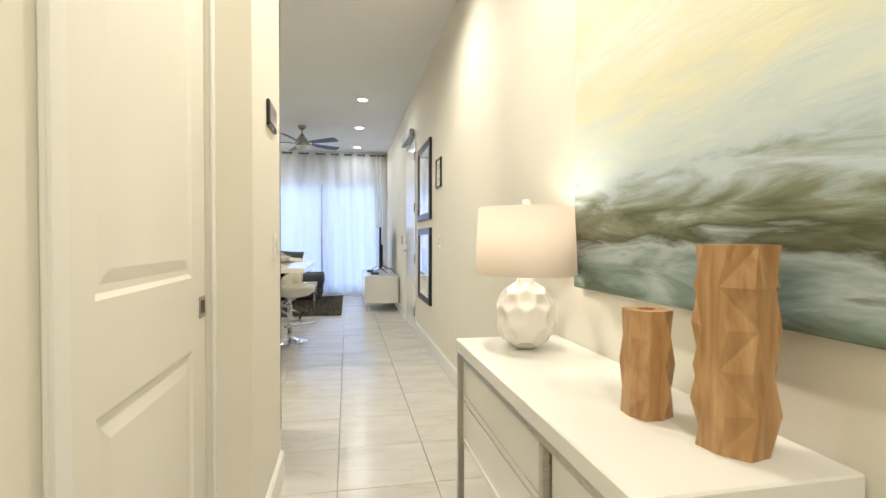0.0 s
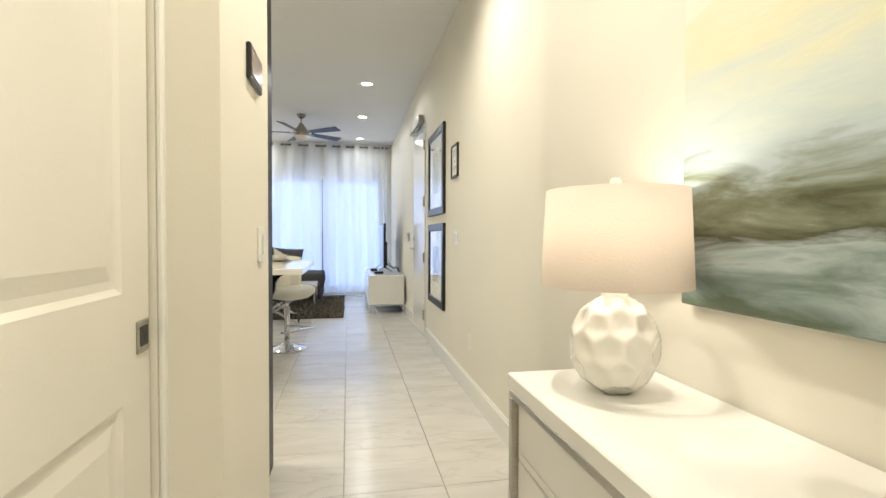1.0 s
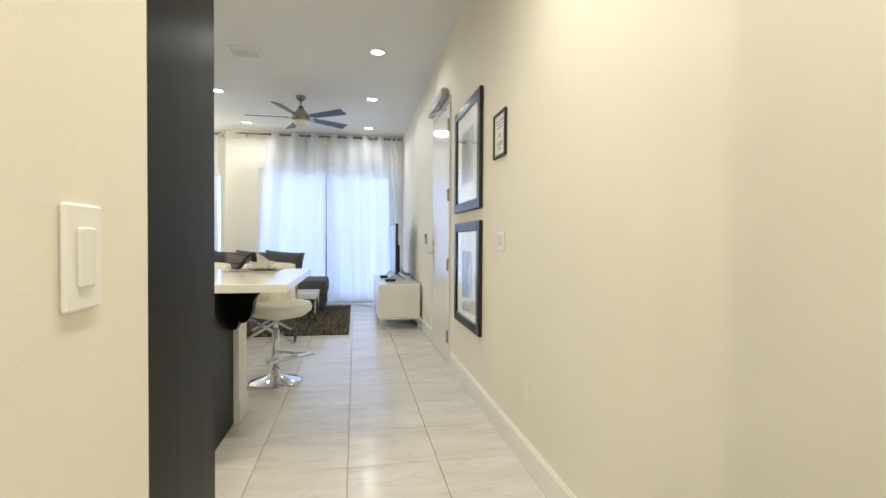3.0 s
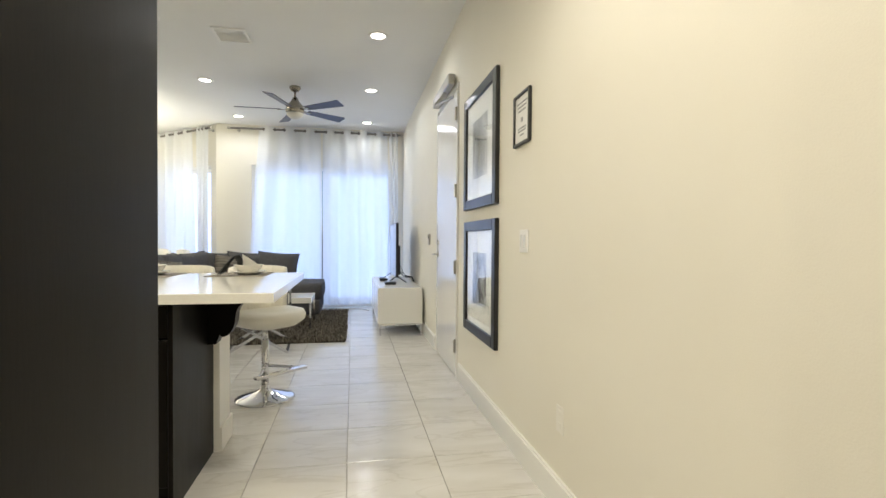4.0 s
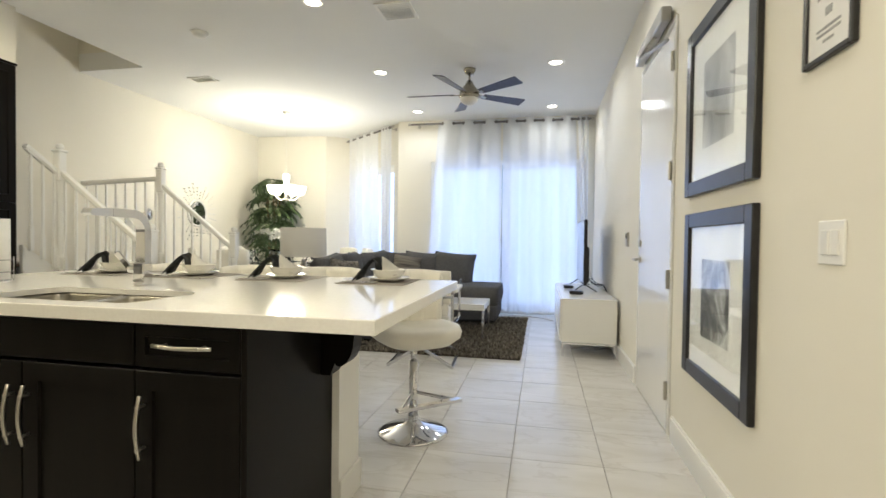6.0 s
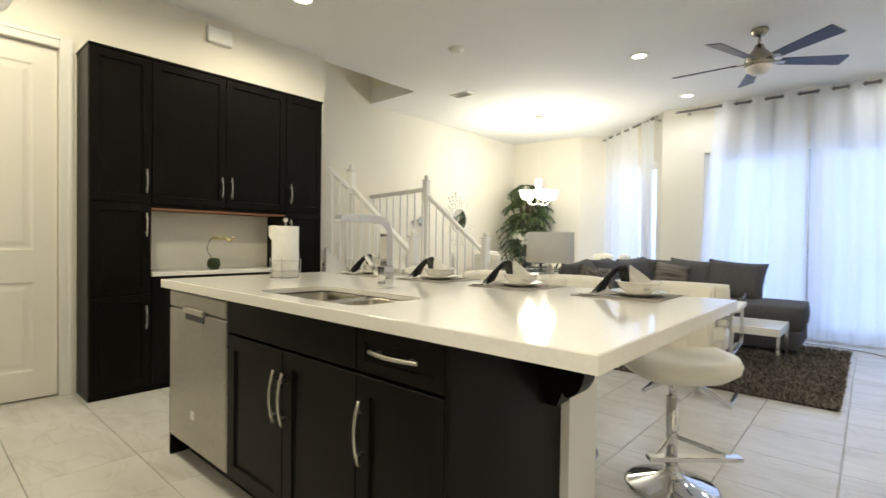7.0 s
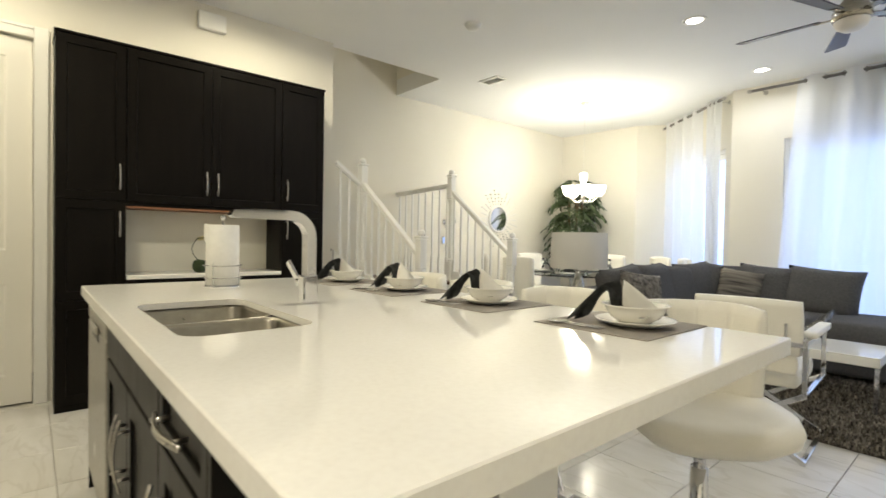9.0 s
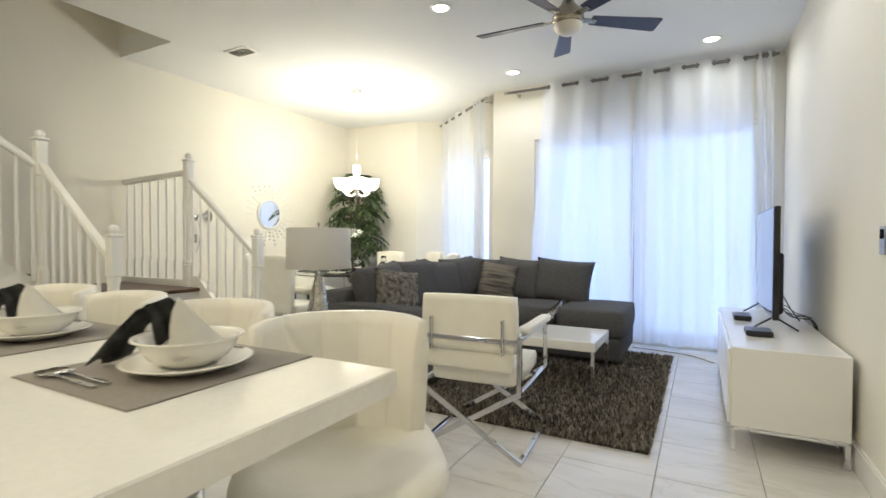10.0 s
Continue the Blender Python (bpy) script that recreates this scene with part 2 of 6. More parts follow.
def prism(bm, outline, axis, a, b):
    """Extrude a closed outline of 2D points along an axis from a to b."""
    def at(p, s):
        return {"x": (s, p[0], p[1]), "y": (p[0], s, p[1]), "z": (p[0], p[1], s)}[axis]
    lo, hi = [bm.verts.new(at(p, a)) for p in outline], [bm.verts.new(at(p, b)) for p in outline]
    bm.faces.new(lo)
    bm.faces.new(list(reversed(hi)))
    for k in range(len(lo)):
        j = (k + 1) % len(lo)
        bm.faces.new((lo[k], hi[k], hi[j], lo[j]))
    return bm


def cushion(bm, x0, x1, y0, y1, z0, z1, puff=0.3, n=10, m=None):
    """A soft block: bulging faces, pinched corners."""
    vs0 = len(bm.verts)
    r = bmesh.ops.create_cube(bm, size=2)
    es = list({e for v in r["verts"] for e in v.link_edges})
    bmesh.ops.subdivide_edges(bm, edges=es, cuts=n, use_grid_fill=True)
    bm.verts.ensure_lookup_table()
    vs = bm.verts[vs0:]
    for v in vs:
        p = v.co.copy()
        q = Vector([c * math.sqrt(max(0, 1 - a * a / 2 - b * b / 2 + a * a * b * b / 3)) for c, a, b in ((p.x, p.y, p.z), (p.y, p.z, p.x), (p.z, p.x, p.y))])
        c = p.lerp(q, puff)
        v.co = Vector(((x0 + x1) / 2 + c.x * (x1 - x0) / 2, (y0 + y1) / 2 + c.y * (y1 - y0) / 2, (z0 + z1) / 2 + c.z * (z1 - z0) / 2))
    if m is not None:
        bmesh.ops.transform(bm, matrix=m, verts=vs)
    return bm


def pillow(bm, w, h, t, n=12, m=None, ears=0.07):
    """A stuffed cushion in the xz plane: thick in the middle, flat at the seams, corners drawn out."""
    rows = {}
    for side in (-1, 1):
        for j in range(n + 1):
            for i in range(n + 1):
                u, v = 2 * i / n - 1, 2 * j / n - 1
                rim = i in (0, n) or j in (0, n)
                if rim and side == 1:
                    rows[1, i, j] = rows[-1, i, j]
                    continue
                x = w / 2 * u * (1 - ears * (1 - v * v) * abs(u) ** 3)
                z = h / 2 * v * (1 - ears * (1 - u * u) * abs(v) ** 3)
                y = side * t / 2 * ((1 - u ** 4) * (1 - v ** 4)) ** 0.45
                y += 0.012 * noise.noise((x * 5, z * 5, side * 3.0))
                rows[side, i, j] = bm.verts.new(m @ Vector((x, y, z)) if m is not None else (x, y, z))
        for j in range(n):
            for i in range(n):
                bm.faces.new((rows[side, i, j], rows[side, i + 1, j], rows[side, i + 1, j + 1], rows[side, i, j + 1]))
    return bm


def part(name, bm, material, parent=None, label="", smooth=False):
    me = bpy.data.meshes.new(name)
    bmesh.ops.recalc_face_normals(bm, faces=bm.faces)
    bm.to_mesh(me)
    bm.free()
    me.materials.append(material)
    if smooth:
        me.polygons.foreach_set("use_smooth", [True] * len(me.polygons))
    ob = new(name, me)
    if parent:
        ob.parent = parent
    if label:
        tagged(ob, label)
    return ob


def B():
    return bmesh.new()


def thing(name, label, category, m=None, group="", kind=""):
    ob = new(name)
    ob.empty_display_size = 0.1
    if m is not None:
        ob.matrix_world = m
    return tagged(ob, label, category, group, kind)


def structure(name, bm, material, label="", smooth=False):
    return tagged(part(name, bm, material, None, label, smooth), kind="structure")


# ---- structure ----
WX, FARY, WESTX, KITX = 1.085, 12.45, -4.93, -3.98


def wall_run(bm, p, q, z0, z1, thick, holes=()):
    """A wall from p to q whose room face is the line pq; thickness lies to its left. holes: (from, to, bottom, top)."""
    p, q = Vector((*p, 0)), Vector((*q, 0))
    d = (q - p)
    ln = d.length
    m = Matrix.Translation(p) @ Matrix.Rotation(math.atan2(d.y, d.x), 4, "Z")
    at = 0.0
    for a, b, lo, hi in sorted(holes):
        if a > at:
            box(bm, at, a, 0, thick, z0, z1, m=m)
        if lo > z0:
            box(bm, a, b, 0, thick, z0, lo, m=m)
        if hi < z1:
            box(bm, a, b, 0, thick, hi, z1, m=m)
        at = b
    if at < ln:
        box(bm, at, ln, 0, thick, z0, z1, m=m)
    return bm


TOP = CEIL + 0.12
# East wall with the entrance door opening to the outside corridor
structure("wall_east", wall_run(B(), (WX, FARY + 0.2), (WX, 0.0), 0, TOP, 0.15, [(FARY + 0.2 - 8.93, FARY + 0.2 - 8.0, 0, 2.42)]), WALL, "cream painted wall")
structure("wall_south", wall_run(B(), (WX, 0.3), (-0.6, 0.3), 0, TOP, 0.15), WALL, "cream painted wall")
structure("wall_entry", wall_run(B(), (-0.2, 0.3), (-0.2, 3.765), 0, TOP, 0.25, [(2.6, 3.445, 0, 2.44)]), WALL, "cream painted wall beside the entry")
bm = B()
box(bm, -0.95, -0.07, 3.765, 4.44, 0, TOP)
structure("wall_pier", bm, WALL, "cream painted wall end by the kitchen")
bm = B()
wall_run(bm, (-0.9, 4.32), (KITX, 4.32), 0, TOP, 0.15)
structure("wall_kitchen_south", bm, WALL, "cream painted kitchen wall")
structure("wall_kitchen_west", wall_run(B(), (KITX, 4.32), (KITX, 8.2), 0, TOP, 0.12, [(0.87, 1.70, 0, 2.44)]), WALL, "white painted kitchen wall")
structure("wall_west", wall_run(B(), (WESTX, 3.9), (WESTX, 13.3), 0, 5.5, 0.15), WALL, "cream painted wall behind the stairs")
bm = B()
box(bm, WESTX, KITX - 0.12, 4.17, 4.32, 0, 5.5)
structure("wall_stair_south", bm, WALL, "cream painted stair wall")
structure("wall_dining_north", wall_run(B(), (WESTX - 0.1, 13.2), (-3.6, 13.3), 0, TOP, 0.15), WALL, "cream painted dining wall")
structure("wall_bay_left", wall_run(B(), (-3.6, 13.3), (-3.2, 13.6), 0, TOP, 0.15), WALL, "white painted bay wall")
BAY0, BAY1 = Vector((-3.2, 13.6, 0)), Vector((-1.88, 12.45, 0))
structure("wall_bay", wall_run(B(), BAY0.xy, BAY1.xy, 0, TOP, 0.15, [(0.2, 1.5, 0.05, 2.36)]), WALL, "white painted bay wall with a tall window")
structure("wall_living_north", wall_run(B(), (-1.95, FARY), (WX + 0.1, FARY), 0, TOP, 0.15, [(0.54, 2.86, 0.03, 2.36)]), WALL, "cream painted wall with a wide glass door")

# Ceiling with the stairwell opening
bm = B()
SX0, SX1, SY0, SY1 = WESTX, -4.06, 4.3, 9.6
box(bm, SX1, WX + 0.1, 0.15, 13.9, CEIL, CEIL + 0.2)
box(bm, WESTX - 0.1, SX1, SY1, 13.9, CEIL, CEIL + 0.2)
structure("ceiling", bm, CEILING, "flat white painted ceiling")
bm = B()
box(bm, SX1, SX1 + 0.1, SY0, SY1, CEIL + 0.2, 5.5)
box(bm, SX0, SX1 + 0.1, SY1, SY1 + 0.1, CEIL + 0.2, 5.5)
structure("wall_stairwell", bm, WALL, "cream painted stairwell walls")
# Unseen cap, added to close the shaft and keep the sky's light out
bm = B()
box(bm, WESTX - 0.1, SX1 + 0.1, 4.1, SY1 + 0.1, 5.5, 5.6)
structure("stairwell_cap", bm, CEILING, "unseen white cap added over the stairwell shaft")

# Floor slab; the tiles stand on it at the end of the file
bm = B()
box(bm, WESTX - 0.2, WX + 0.2, 0.1, 13.9, -0.12, -0.008)
floor = structure("floor", bm, GROUT, "off-white marble-look floor tiles with thin grey joints")

# Outside ground and the far distance
bm = B()
box(bm, -60, 60, 13.9, 160, -0.2, -0.1)
structure("ground", bm, varied(mat("paving", (0.35, 0.34, 0.31), 0.9), [(0.3, 0.29, 0.27), (0.4, 0.39, 0.36)], 3), "pale paved ground outside the windows")


def baseboard(p, q, h=0.14):
    bm = B()
    wall_run(bm, p, q, 0, h - 0.012, -0.016)
    wall_run(bm, p, q, h - 0.012, h, -0.009)
    return structure("baseboard", bm, TRIM, "white painted baseboard")


baseboard((WX, FARY), (WX, 9.02))
baseboard((WX, 7.91), (WX, 0.3))
baseboard((-0.07, 3.79), (-0.07, 4.44))
baseboard((-0.2, 0.3), (-0.2, 2.75))
baseboard((KITX, 4.95), (KITX, 5.1))
baseboard((WESTX, 9.6), (WESTX, 13.2))
baseboard((WESTX, 13.2), (-3.6, 13.3))
baseboard((-1.88, FARY), (-1.45, FARY))


# ---- doors, windows, curtains ----
def panel_leaf(w, h, panels, thick=0.04, inset=0.008):
    """A door leaf in the xz plane, front face at y = 0: stiles and rails with raised fields. panels: (x0, x1, z0, z1)."""
    bm = B()
    box(bm, 0, w, inset, thick, 0, h)
    xs = sorted({0, w} | {p[0] for p in panels} | {p[1] for p in panels})
    for a, b in zip(xs, xs[1:]):
        inside = sorted((p[2], p[3]) for p in panels if p[0] <= a and p[1] >= b)
        at = 0
        for lo, hi in inside + [(h, h)]:
            if lo > at:
                box(bm, a, b, 0, inset + 0.002, at, lo)
            at = hi
    for x0, x1, z0, z1 in panels:
        g = 0.028
        v = [[bm.verts.new((x, y, z)) for x, z in ((x0 + d, z0 + d), (x1 - d, z0 + d), (x1 - d, z1 - d), (x0 + d, z1 - d))] for d, y in ((0.0, 0.0), (0.012, inset - 0.001), (g, inset - 0.001), (g + 0.03, 0.001))]
        for p, q in zip(v, v[1:]):
            for k in range(4):
                bm.faces.new((p[k], p[(k + 1) % 4], q[(k + 1) % 4], q[k]))
        bm.faces.new(v[-1])
    return bm




def facing_east(x, y, z=0):
    return pose(x, y, z, 0, 0, 90)


def facing_west(x, y, z=0):
    return pose(x, y, z, 0, 0, -90)


def flush_pull(parent, x, z):
    bm = B()
    box(bm, x - 0.03, x + 0.03, -0.004, 0.0, z - 0.035, z + 0.035, 0.002)
    pl = part("pull_plate", bm, NICKEL, parent, "square nickel flush pull")
    # No hollow is cut: a thin black patch gives the recess its shade
    bm = B()
    box(bm, x - 0.018, x + 0.018, -0.0055, -0.004, z - 0.02, z + 0.022)
    part("pull_shade_patch", bm, BLACK, pl, "black patch standing in for the shaded recess of the pull")


def pocket_door(name, m, w, h, label, pull_x):
    d = tagged(part(name, panel_leaf(w, h, [(0.13, w - 0.13, 0.19, 0.80), (0.13, w - 0.13, 1.02, h - 0.13)]), DOORPAINT, None), label, "door", kind="structure")
    d.matrix_world = m
    flush_pull(d, pull_x, 0.92)
    return d


pocket_door("door_1", facing_east(-0.215, 2.905, 0.012), 0.835, 2.42, "white two-panel sliding door with a nickel flush pull", 0.797)
pocket_door("door_2", facing_east(-4.005, 5.195, 0.012), 0.82, 2.42, "white two-panel pantry door with a nickel flush pull", 0.035)


def casing(m, w, h, label="white painted door casing", b=0.075, p=0.014):
    bm = B()
    for x0, x1, z0, z1 in ((-b, 0, 0, h + b), (w, w + b, 0, h + b), (0, w, h, h + b)):
        box(bm, x0, x1, -p, 0, z0, z1, 0.004, m=m)
        x2, x3 = (x0, x0 + 0.02) if x0 < 0 else (x1 - 0.02, x1) if x0 >= w else (x0, x1)
        box(bm, x2, x3, -p - 0.006, -p, (z1 - 0.02) if x0 == 0 else z0, z1, m=m)
    structure("trim", bm, TRIM, label)


casing(facing_east(KITX, 5.19), 0.83, 2.44)
casing(facing_east(-0.2, 2.9), 0.845, 2.44, b=0.06)

# Entrance door in the east wall
leaf = tagged(part("door_3", box(B(), 0, 0.92, 0, 0.045, 0.012, 2.40, 0.002), varied(mat("gloss_door_paint", (0.82, 0.81, 0.78), 0.12), [(0.81, 0.80, 0.77), (0.83, 0.82, 0.79)], 2)), "glossy white entrance door, closed, with lever handle", "door", kind="structure")
leaf.matrix_world = facing_west(WX - 0.012, 8.925)
for z in (0.2, 0.86, 1.50, 2.14):
    bm = B()
    box(bm, 0.885, 0.92, -0.004, 0.002, z, z + 0.11, 0.001)
    rod(bm, (0.922, -0.011, z), (0.922, -0.011, z + 0.11), 0.010, 10)
    part("hinge", bm, NICKEL, leaf, "satin nickel hinge")
bm = B()
cyl(bm, 0.027, 0.024, 0, 0.012, 20, pose(0.06, 0, 1.0, 90))
rod(bm, (0.06, -0.01, 1.0), (0.06, -0.055, 1.0), 0.009, 10)
rod(bm, (0.055, -0.052, 1.0), (0.17, -0.052, 1.0), 0.0095, 10)
part("lever_handle", bm, NICKEL, leaf, "satin nickel lever handle")
bm = B()
cyl(bm, 0.027, 0.025, 0, 0.014, 20, pose(0.06, 0, 1.12, 90))
part("deadbolt", bm, NICKEL, leaf, "round nickel deadbolt")
bm = B()
box(bm, -0.01, 0.93, -0.02, 0.03, 0.0, 0.012)
structure("door_sill", bm, NICKEL, "low metal door threshold").matrix_world = facing_west(WX + 0.012, 8.925)
casing(facing_west(WX, 8.93), 0.93, 2.42, "white entrance door casing", 0.03, 0.006)
closer = thing("door_closer", "grey metal door closer above the entrance door", "door closer", facing_west(WX, 8.93))
part("closer_body", box(B(), 0.06, 0.86, -0.075, -0.014, 2.46, 2.55, 0.008), varied(mat("closer_cover", (0.42, 0.41, 0.39), 0.4, 0.6), [(0.38, 0.37, 0.35), (0.46, 0.45, 0.43)], 8), closer)
bm = B()
bar(bm, (0.62, -0.06, 2.455), (0.40, -0.11, 2.40), 0.03, 0.012)
bar(bm, (0.40, -0.11, 2.40), (0.80, -0.02, 2.37), 0.03, 0.012)
part("closer_arm", bm, NICKEL, closer, "jointed steel closer arm")


def window(name, m, w, h, z0, panes, label):
    """A glazed unit in the xz plane: outer frame, stiles, panes of glass."""
    win = tagged(part(name, B_frame(w, h, z0), TRIM), label, "window", kind="structure")
    win.matrix_world = m
    for k in range(panes):
        a, b = w * k / panes, w * (k + 1) / panes
        bm = B()
        for x0, x1, lo, hi in ((a + 0.04, a + 0.09, z0 + 0.05, z0 + h - 0.05), (b - 0.09, b - 0.04, z0 + 0.05, z0 + h - 0.05), (a + 0.09, b - 0.09, z0 + 0.05, z0 + 0.13), (a + 0.09, b - 0.09, z0 + h - 0.12, z0 + h - 0.05)):
            box(bm, x0, x1, 0.05, 0.09, lo, hi, 0.003)
        part("sash", bm, TRIM, win, "white window sash")
        bm = B()
        box(bm, a + 0.085, b - 0.085, 0.066, 0.072, z0 + 0.125, z0 + h - 0.115)
        part("pane", bm, GLASS, win, "clear glass pane").visible_shadow = False
    return win


def B_frame(w, h, z0):
    bm = B()
    for x0, x1, lo, hi in ((0, 0.04, z0, z0 + h), (w - 0.04, w, z0, z0 + h), (0.04, w - 0.04, z0, z0 + 0.05), (0.04, w - 0.04, z0 + h - 0.05, z0 + h)):
        box(bm, x0, x1, 0.03, 0.12, lo, hi, 0.003)
    return bm


window("window_1", pose(-1.41, FARY, 0), 2.32, 2.33, 0.03, 2, "wide white-framed sliding glass door behind sheer curtains")
BAYM = Matrix.Translation(BAY0) @ Matrix.Rotation(math.atan2(BAY1.y - BAY0.y, BAY1.x - BAY0.x), 4, "Z")
window("window_2", BAYM @ pose(0.2, 0, 0), 1.3, 2.31, 0.05, 1, "tall white-framed bay window behind sheer curtains")

RODMAT = varied(mat("dark_nickel", (0.22, 0.21, 0.20), 0.35, 1.0), [(0.17, 0.16, 0.155), (0.27, 0.26, 0.25)], 20)


def curtain(m, x_top, x_bot, z0, z1, folds, amp, label, group, seed=0):
    """A pleated sheer on grommets, hanging along x with its rod at y = 0."""
    rng = random.Random(seed)
    c = thing("curtain", label, "curtain", m, group)
    nx, nz = folds * 14, 26
    ph = [rng.uniform(-0.5, 0.5) for _ in range(folds + 2)]
    bm = B()
    rows = []
    for j in range(nz + 1):
        v = j / nz
        row = []
        for i in range(nx + 1):
            u = i / nx
            a0, a1 = x_top[0] + (x_top[1] - x_top[0]) * u, x_bot[0] + (x_bot[1] - x_bot[0]) * u
            s = min(1, (1 - v) * 1.25)
            x = a0 + (a1 - a0) * s
            k = u * folds
            soft = ph[int(k)] * (1 - k % 1) + ph[int(k) + 1] * (k % 1)
            y = amp * (math.cos(2 * math.pi * k) + 0.35 * (1 - v) * math.cos(6 * math.pi * k + 2 * soft)) * (0.75 + 0.7 * soft * (1 - v)) + 0.012 * math.sin(9 * u + 5 * v + seed) * (1 - v)
            x += 0.25 * amp * math.sin(4 * math.pi * k) * (1 - v) + 0.01 * soft * (1 - v)
            row.append(bm.verts.new((x, y, z0 + (z1 - z0) * v + (0.006 * math.sin(7 * u + seed) if j == 0 else 0))))
        rows.append(row)
    for p, q in zip(rows, rows[1:]):
        for i in range(nx):
            bm.faces.new((p[i], p[i + 1], q[i + 1], q[i]))
    part("cloth", bm, SHEER, c, "sheer white pleated cloth", True)
    for i in range(folds * 2):
        bm = B()
        xx = x_top[0] + (x_top[1] - x_top[0]) * (i + 0.5) / (folds * 2)
        tilt = 62 if i % 2 else -62
        mm = pose(xx, 0, z1 - 0.045, 90, 0, tilt + 90)
        lathe(bm, [(0.019, -0.003), (0.027, -0.003), (0.027, 0.003), (0.019, 0.003), (0.019, -0.003)], 14, mm)
        part("grommet", bm, RODMAT, c, "dark nickel grommet ring")
    return c


def curtain_rod(m, length, label):
    r = thing("curtain_rod", label, "curtain rod", m)
    part("rod", rod(B(), (0, 0, 0), (length, 0, 0), 0.016, 14), RODMAT, r)
    for x in (0.0, length):
        bm = B()
        lathe(bm, [(0, -0.03), (0.018, -0.025), (0.022, 0), (0.016, 0.02), (0, 0.025)], 14, pose(x, 0, 0, 0, 90, 0))
        part("finial", bm, NICKEL, r, "small nickel finial")
    for x in (0.12, length / 2, length - 0.12):
        bm = B()
        rod(bm, (x, 0, -0.012), (x, 0.135, -0.012), 0.007, 8)
        cyl(bm, 0.025, 0.025, 0, 0.008, 14, pose(x, 0.135, -0.012, 90))
        part("bracket", bm, NICKEL, r)


RZ = 2.92
curtain_rod(pose(-1.72, FARY - 0.15, RZ), 2.76, "brushed nickel curtain rod over the glass door")
curtain(pose(0, FARY - 0.15, 0), (-1.27, -0.30), (-1.43, -0.29), 0.06, RZ + 0.045, 3, 0.06, "sheer white grommet curtain over the glass door", "living room sheers", 1)
curtain(pose(0, FARY - 0.15, 0), (-0.27, 0.80), (-0.265, 0.86), 0.06, RZ + 0.045, 4, 0.06, "sheer white grommet curtain over the glass door", "living room sheers", 2)
curtain(pose(0, FARY - 0.15, 0), (0.82, 0.98), (0.93, 0.99), 0.06, RZ + 0.045, 2, 0.03, "narrow sheer curtain gathered against the wall", "living room sheers", 5)
BL = (BAY1 - BAY0).length
curtain_rod(BAYM @ pose(0.1, -0.15, RZ), BL - 0.15, "brushed nickel curtain rod across the bay")
curtain(BAYM @ pose(0, -0.15, 0), (0.12, 1.15), (0.14, 1.22), 0.06, RZ + 0.045, 4, 0.05, "sheer white grommet curtain over the bay window", "bay sheers", 3)
curtain(BAYM @ pose(0, -0.15, 0), (1.33, 1.60), (1.36, 1.58), 0.06, RZ + 0.045, 3, 0.045, "sheer white curtain gathered to one side", "bay sheers", 4)


# ---- kitchen island ----
def shaker(w, h, name, m, parent, rail=0.06, thick=0.02, label=""):
    """A flat-panel cabinet front: frame with recessed field; front face at y = 0."""
    bm = B()
    r = min(rail, h * 0.3)
    loops = []
    for dx, dz, y in ((0, 0, thick), (0, 0, 0.002), (0.002, 0.002, 0), (rail, r, 0), (rail + 0.003, r + 0.003, 0.009)):
        loops.append([bm.verts.new((x, y, z)) for x, z in ((dx, dz), (w - dx, dz), (w - dx, h - dz), (dx, h - dz))])
    for p, q in zip(loops, loops[1:]):
        for k in range(4):
            bm.faces.new((p[k], p[(k + 1) % 4], q[(k + 1) % 4], q[k]))
    bm.faces.new(loops[0])
    bm.faces.new(loops[-1])
    ob = part(name, bm, DARK, parent, label)
    ob.matrix_local = m
    return ob


def slab(w, h, name, m, parent, material=None, thick=0.02, label=""):
    ob = part(name, box(B(), 0, w, 0, thick, 0, h, 0.003), material or DARK, parent, label)
    ob.matrix_local = m
    return ob


def bow_handle(parent, m, length, label="curved brushed nickel handle", w=0.011):
    """A bowed pull along local z, standing off in -y."""
    bm = B()
    n = 10
    pts = [(0, -0.020 - 0.016 * math.sin(math.pi * k / n), length * (k / n - 0.5) * 1.15) for k in range(n + 1)]
    sweep(bm, pts, w, 0.007)
    for z in (-length * 0.38, length * 0.38):
        rod(bm, (0, 0, z), (0, -0.034, z), 0.005, 8)
    ob = part("handle", bm, NICKEL, parent, label, True)
    ob.matrix_local = m
    return ob


IX0, IX1, IFY = -2.42, -0.504, 6.208
CX0, CX1, CY0, CY1 = -2.475, -0.104, 6.18, 7.485
SKX0, SKX1, SKY0, SKY1 = -1.64, -0.965, 6.268, 6.608

isl = thing("kitchen_island", "dark espresso wood kitchen island with shaker doors", "kitchen island")
BAY_A, BAY_B, BAY_C = -1.766, -1.318, -0.888
bm = B()
box(bm, BAY_A, IX1 - 0.02, IFY + 0.021, 6.79, 0.10, 0.66)
box(bm, BAY_A, IX1 - 0.02, 6.76, 6.79, 0.661, 0.868)
box(bm, BAY_A, BAY_A + 0.02, IFY + 0.021, 6.759, 0.661, 0.868)
box(bm, BAY_C + 0.01, IX1 - 0.02, IFY + 0.021, 6.759, 0.661, 0.868)
part("carcass", bm, DARK, isl)
bm = B()
box(bm, IX0 + 0.02, IX1 - 0.02, IFY + 0.09, 6.79, 0.0, 0.10)
part("toe_kick", bm, DARK, isl)
bm = B()
box(bm, IX1 - 0.02, IX1, IFY, 6.80, 0.0, 0.868, 0.002)
part("end_panel", bm, DARK, isl)
bm = B()
box(bm, IX0 - 0.01, IX0, IFY, 6.80, 0.0, 0.868, 0.002)
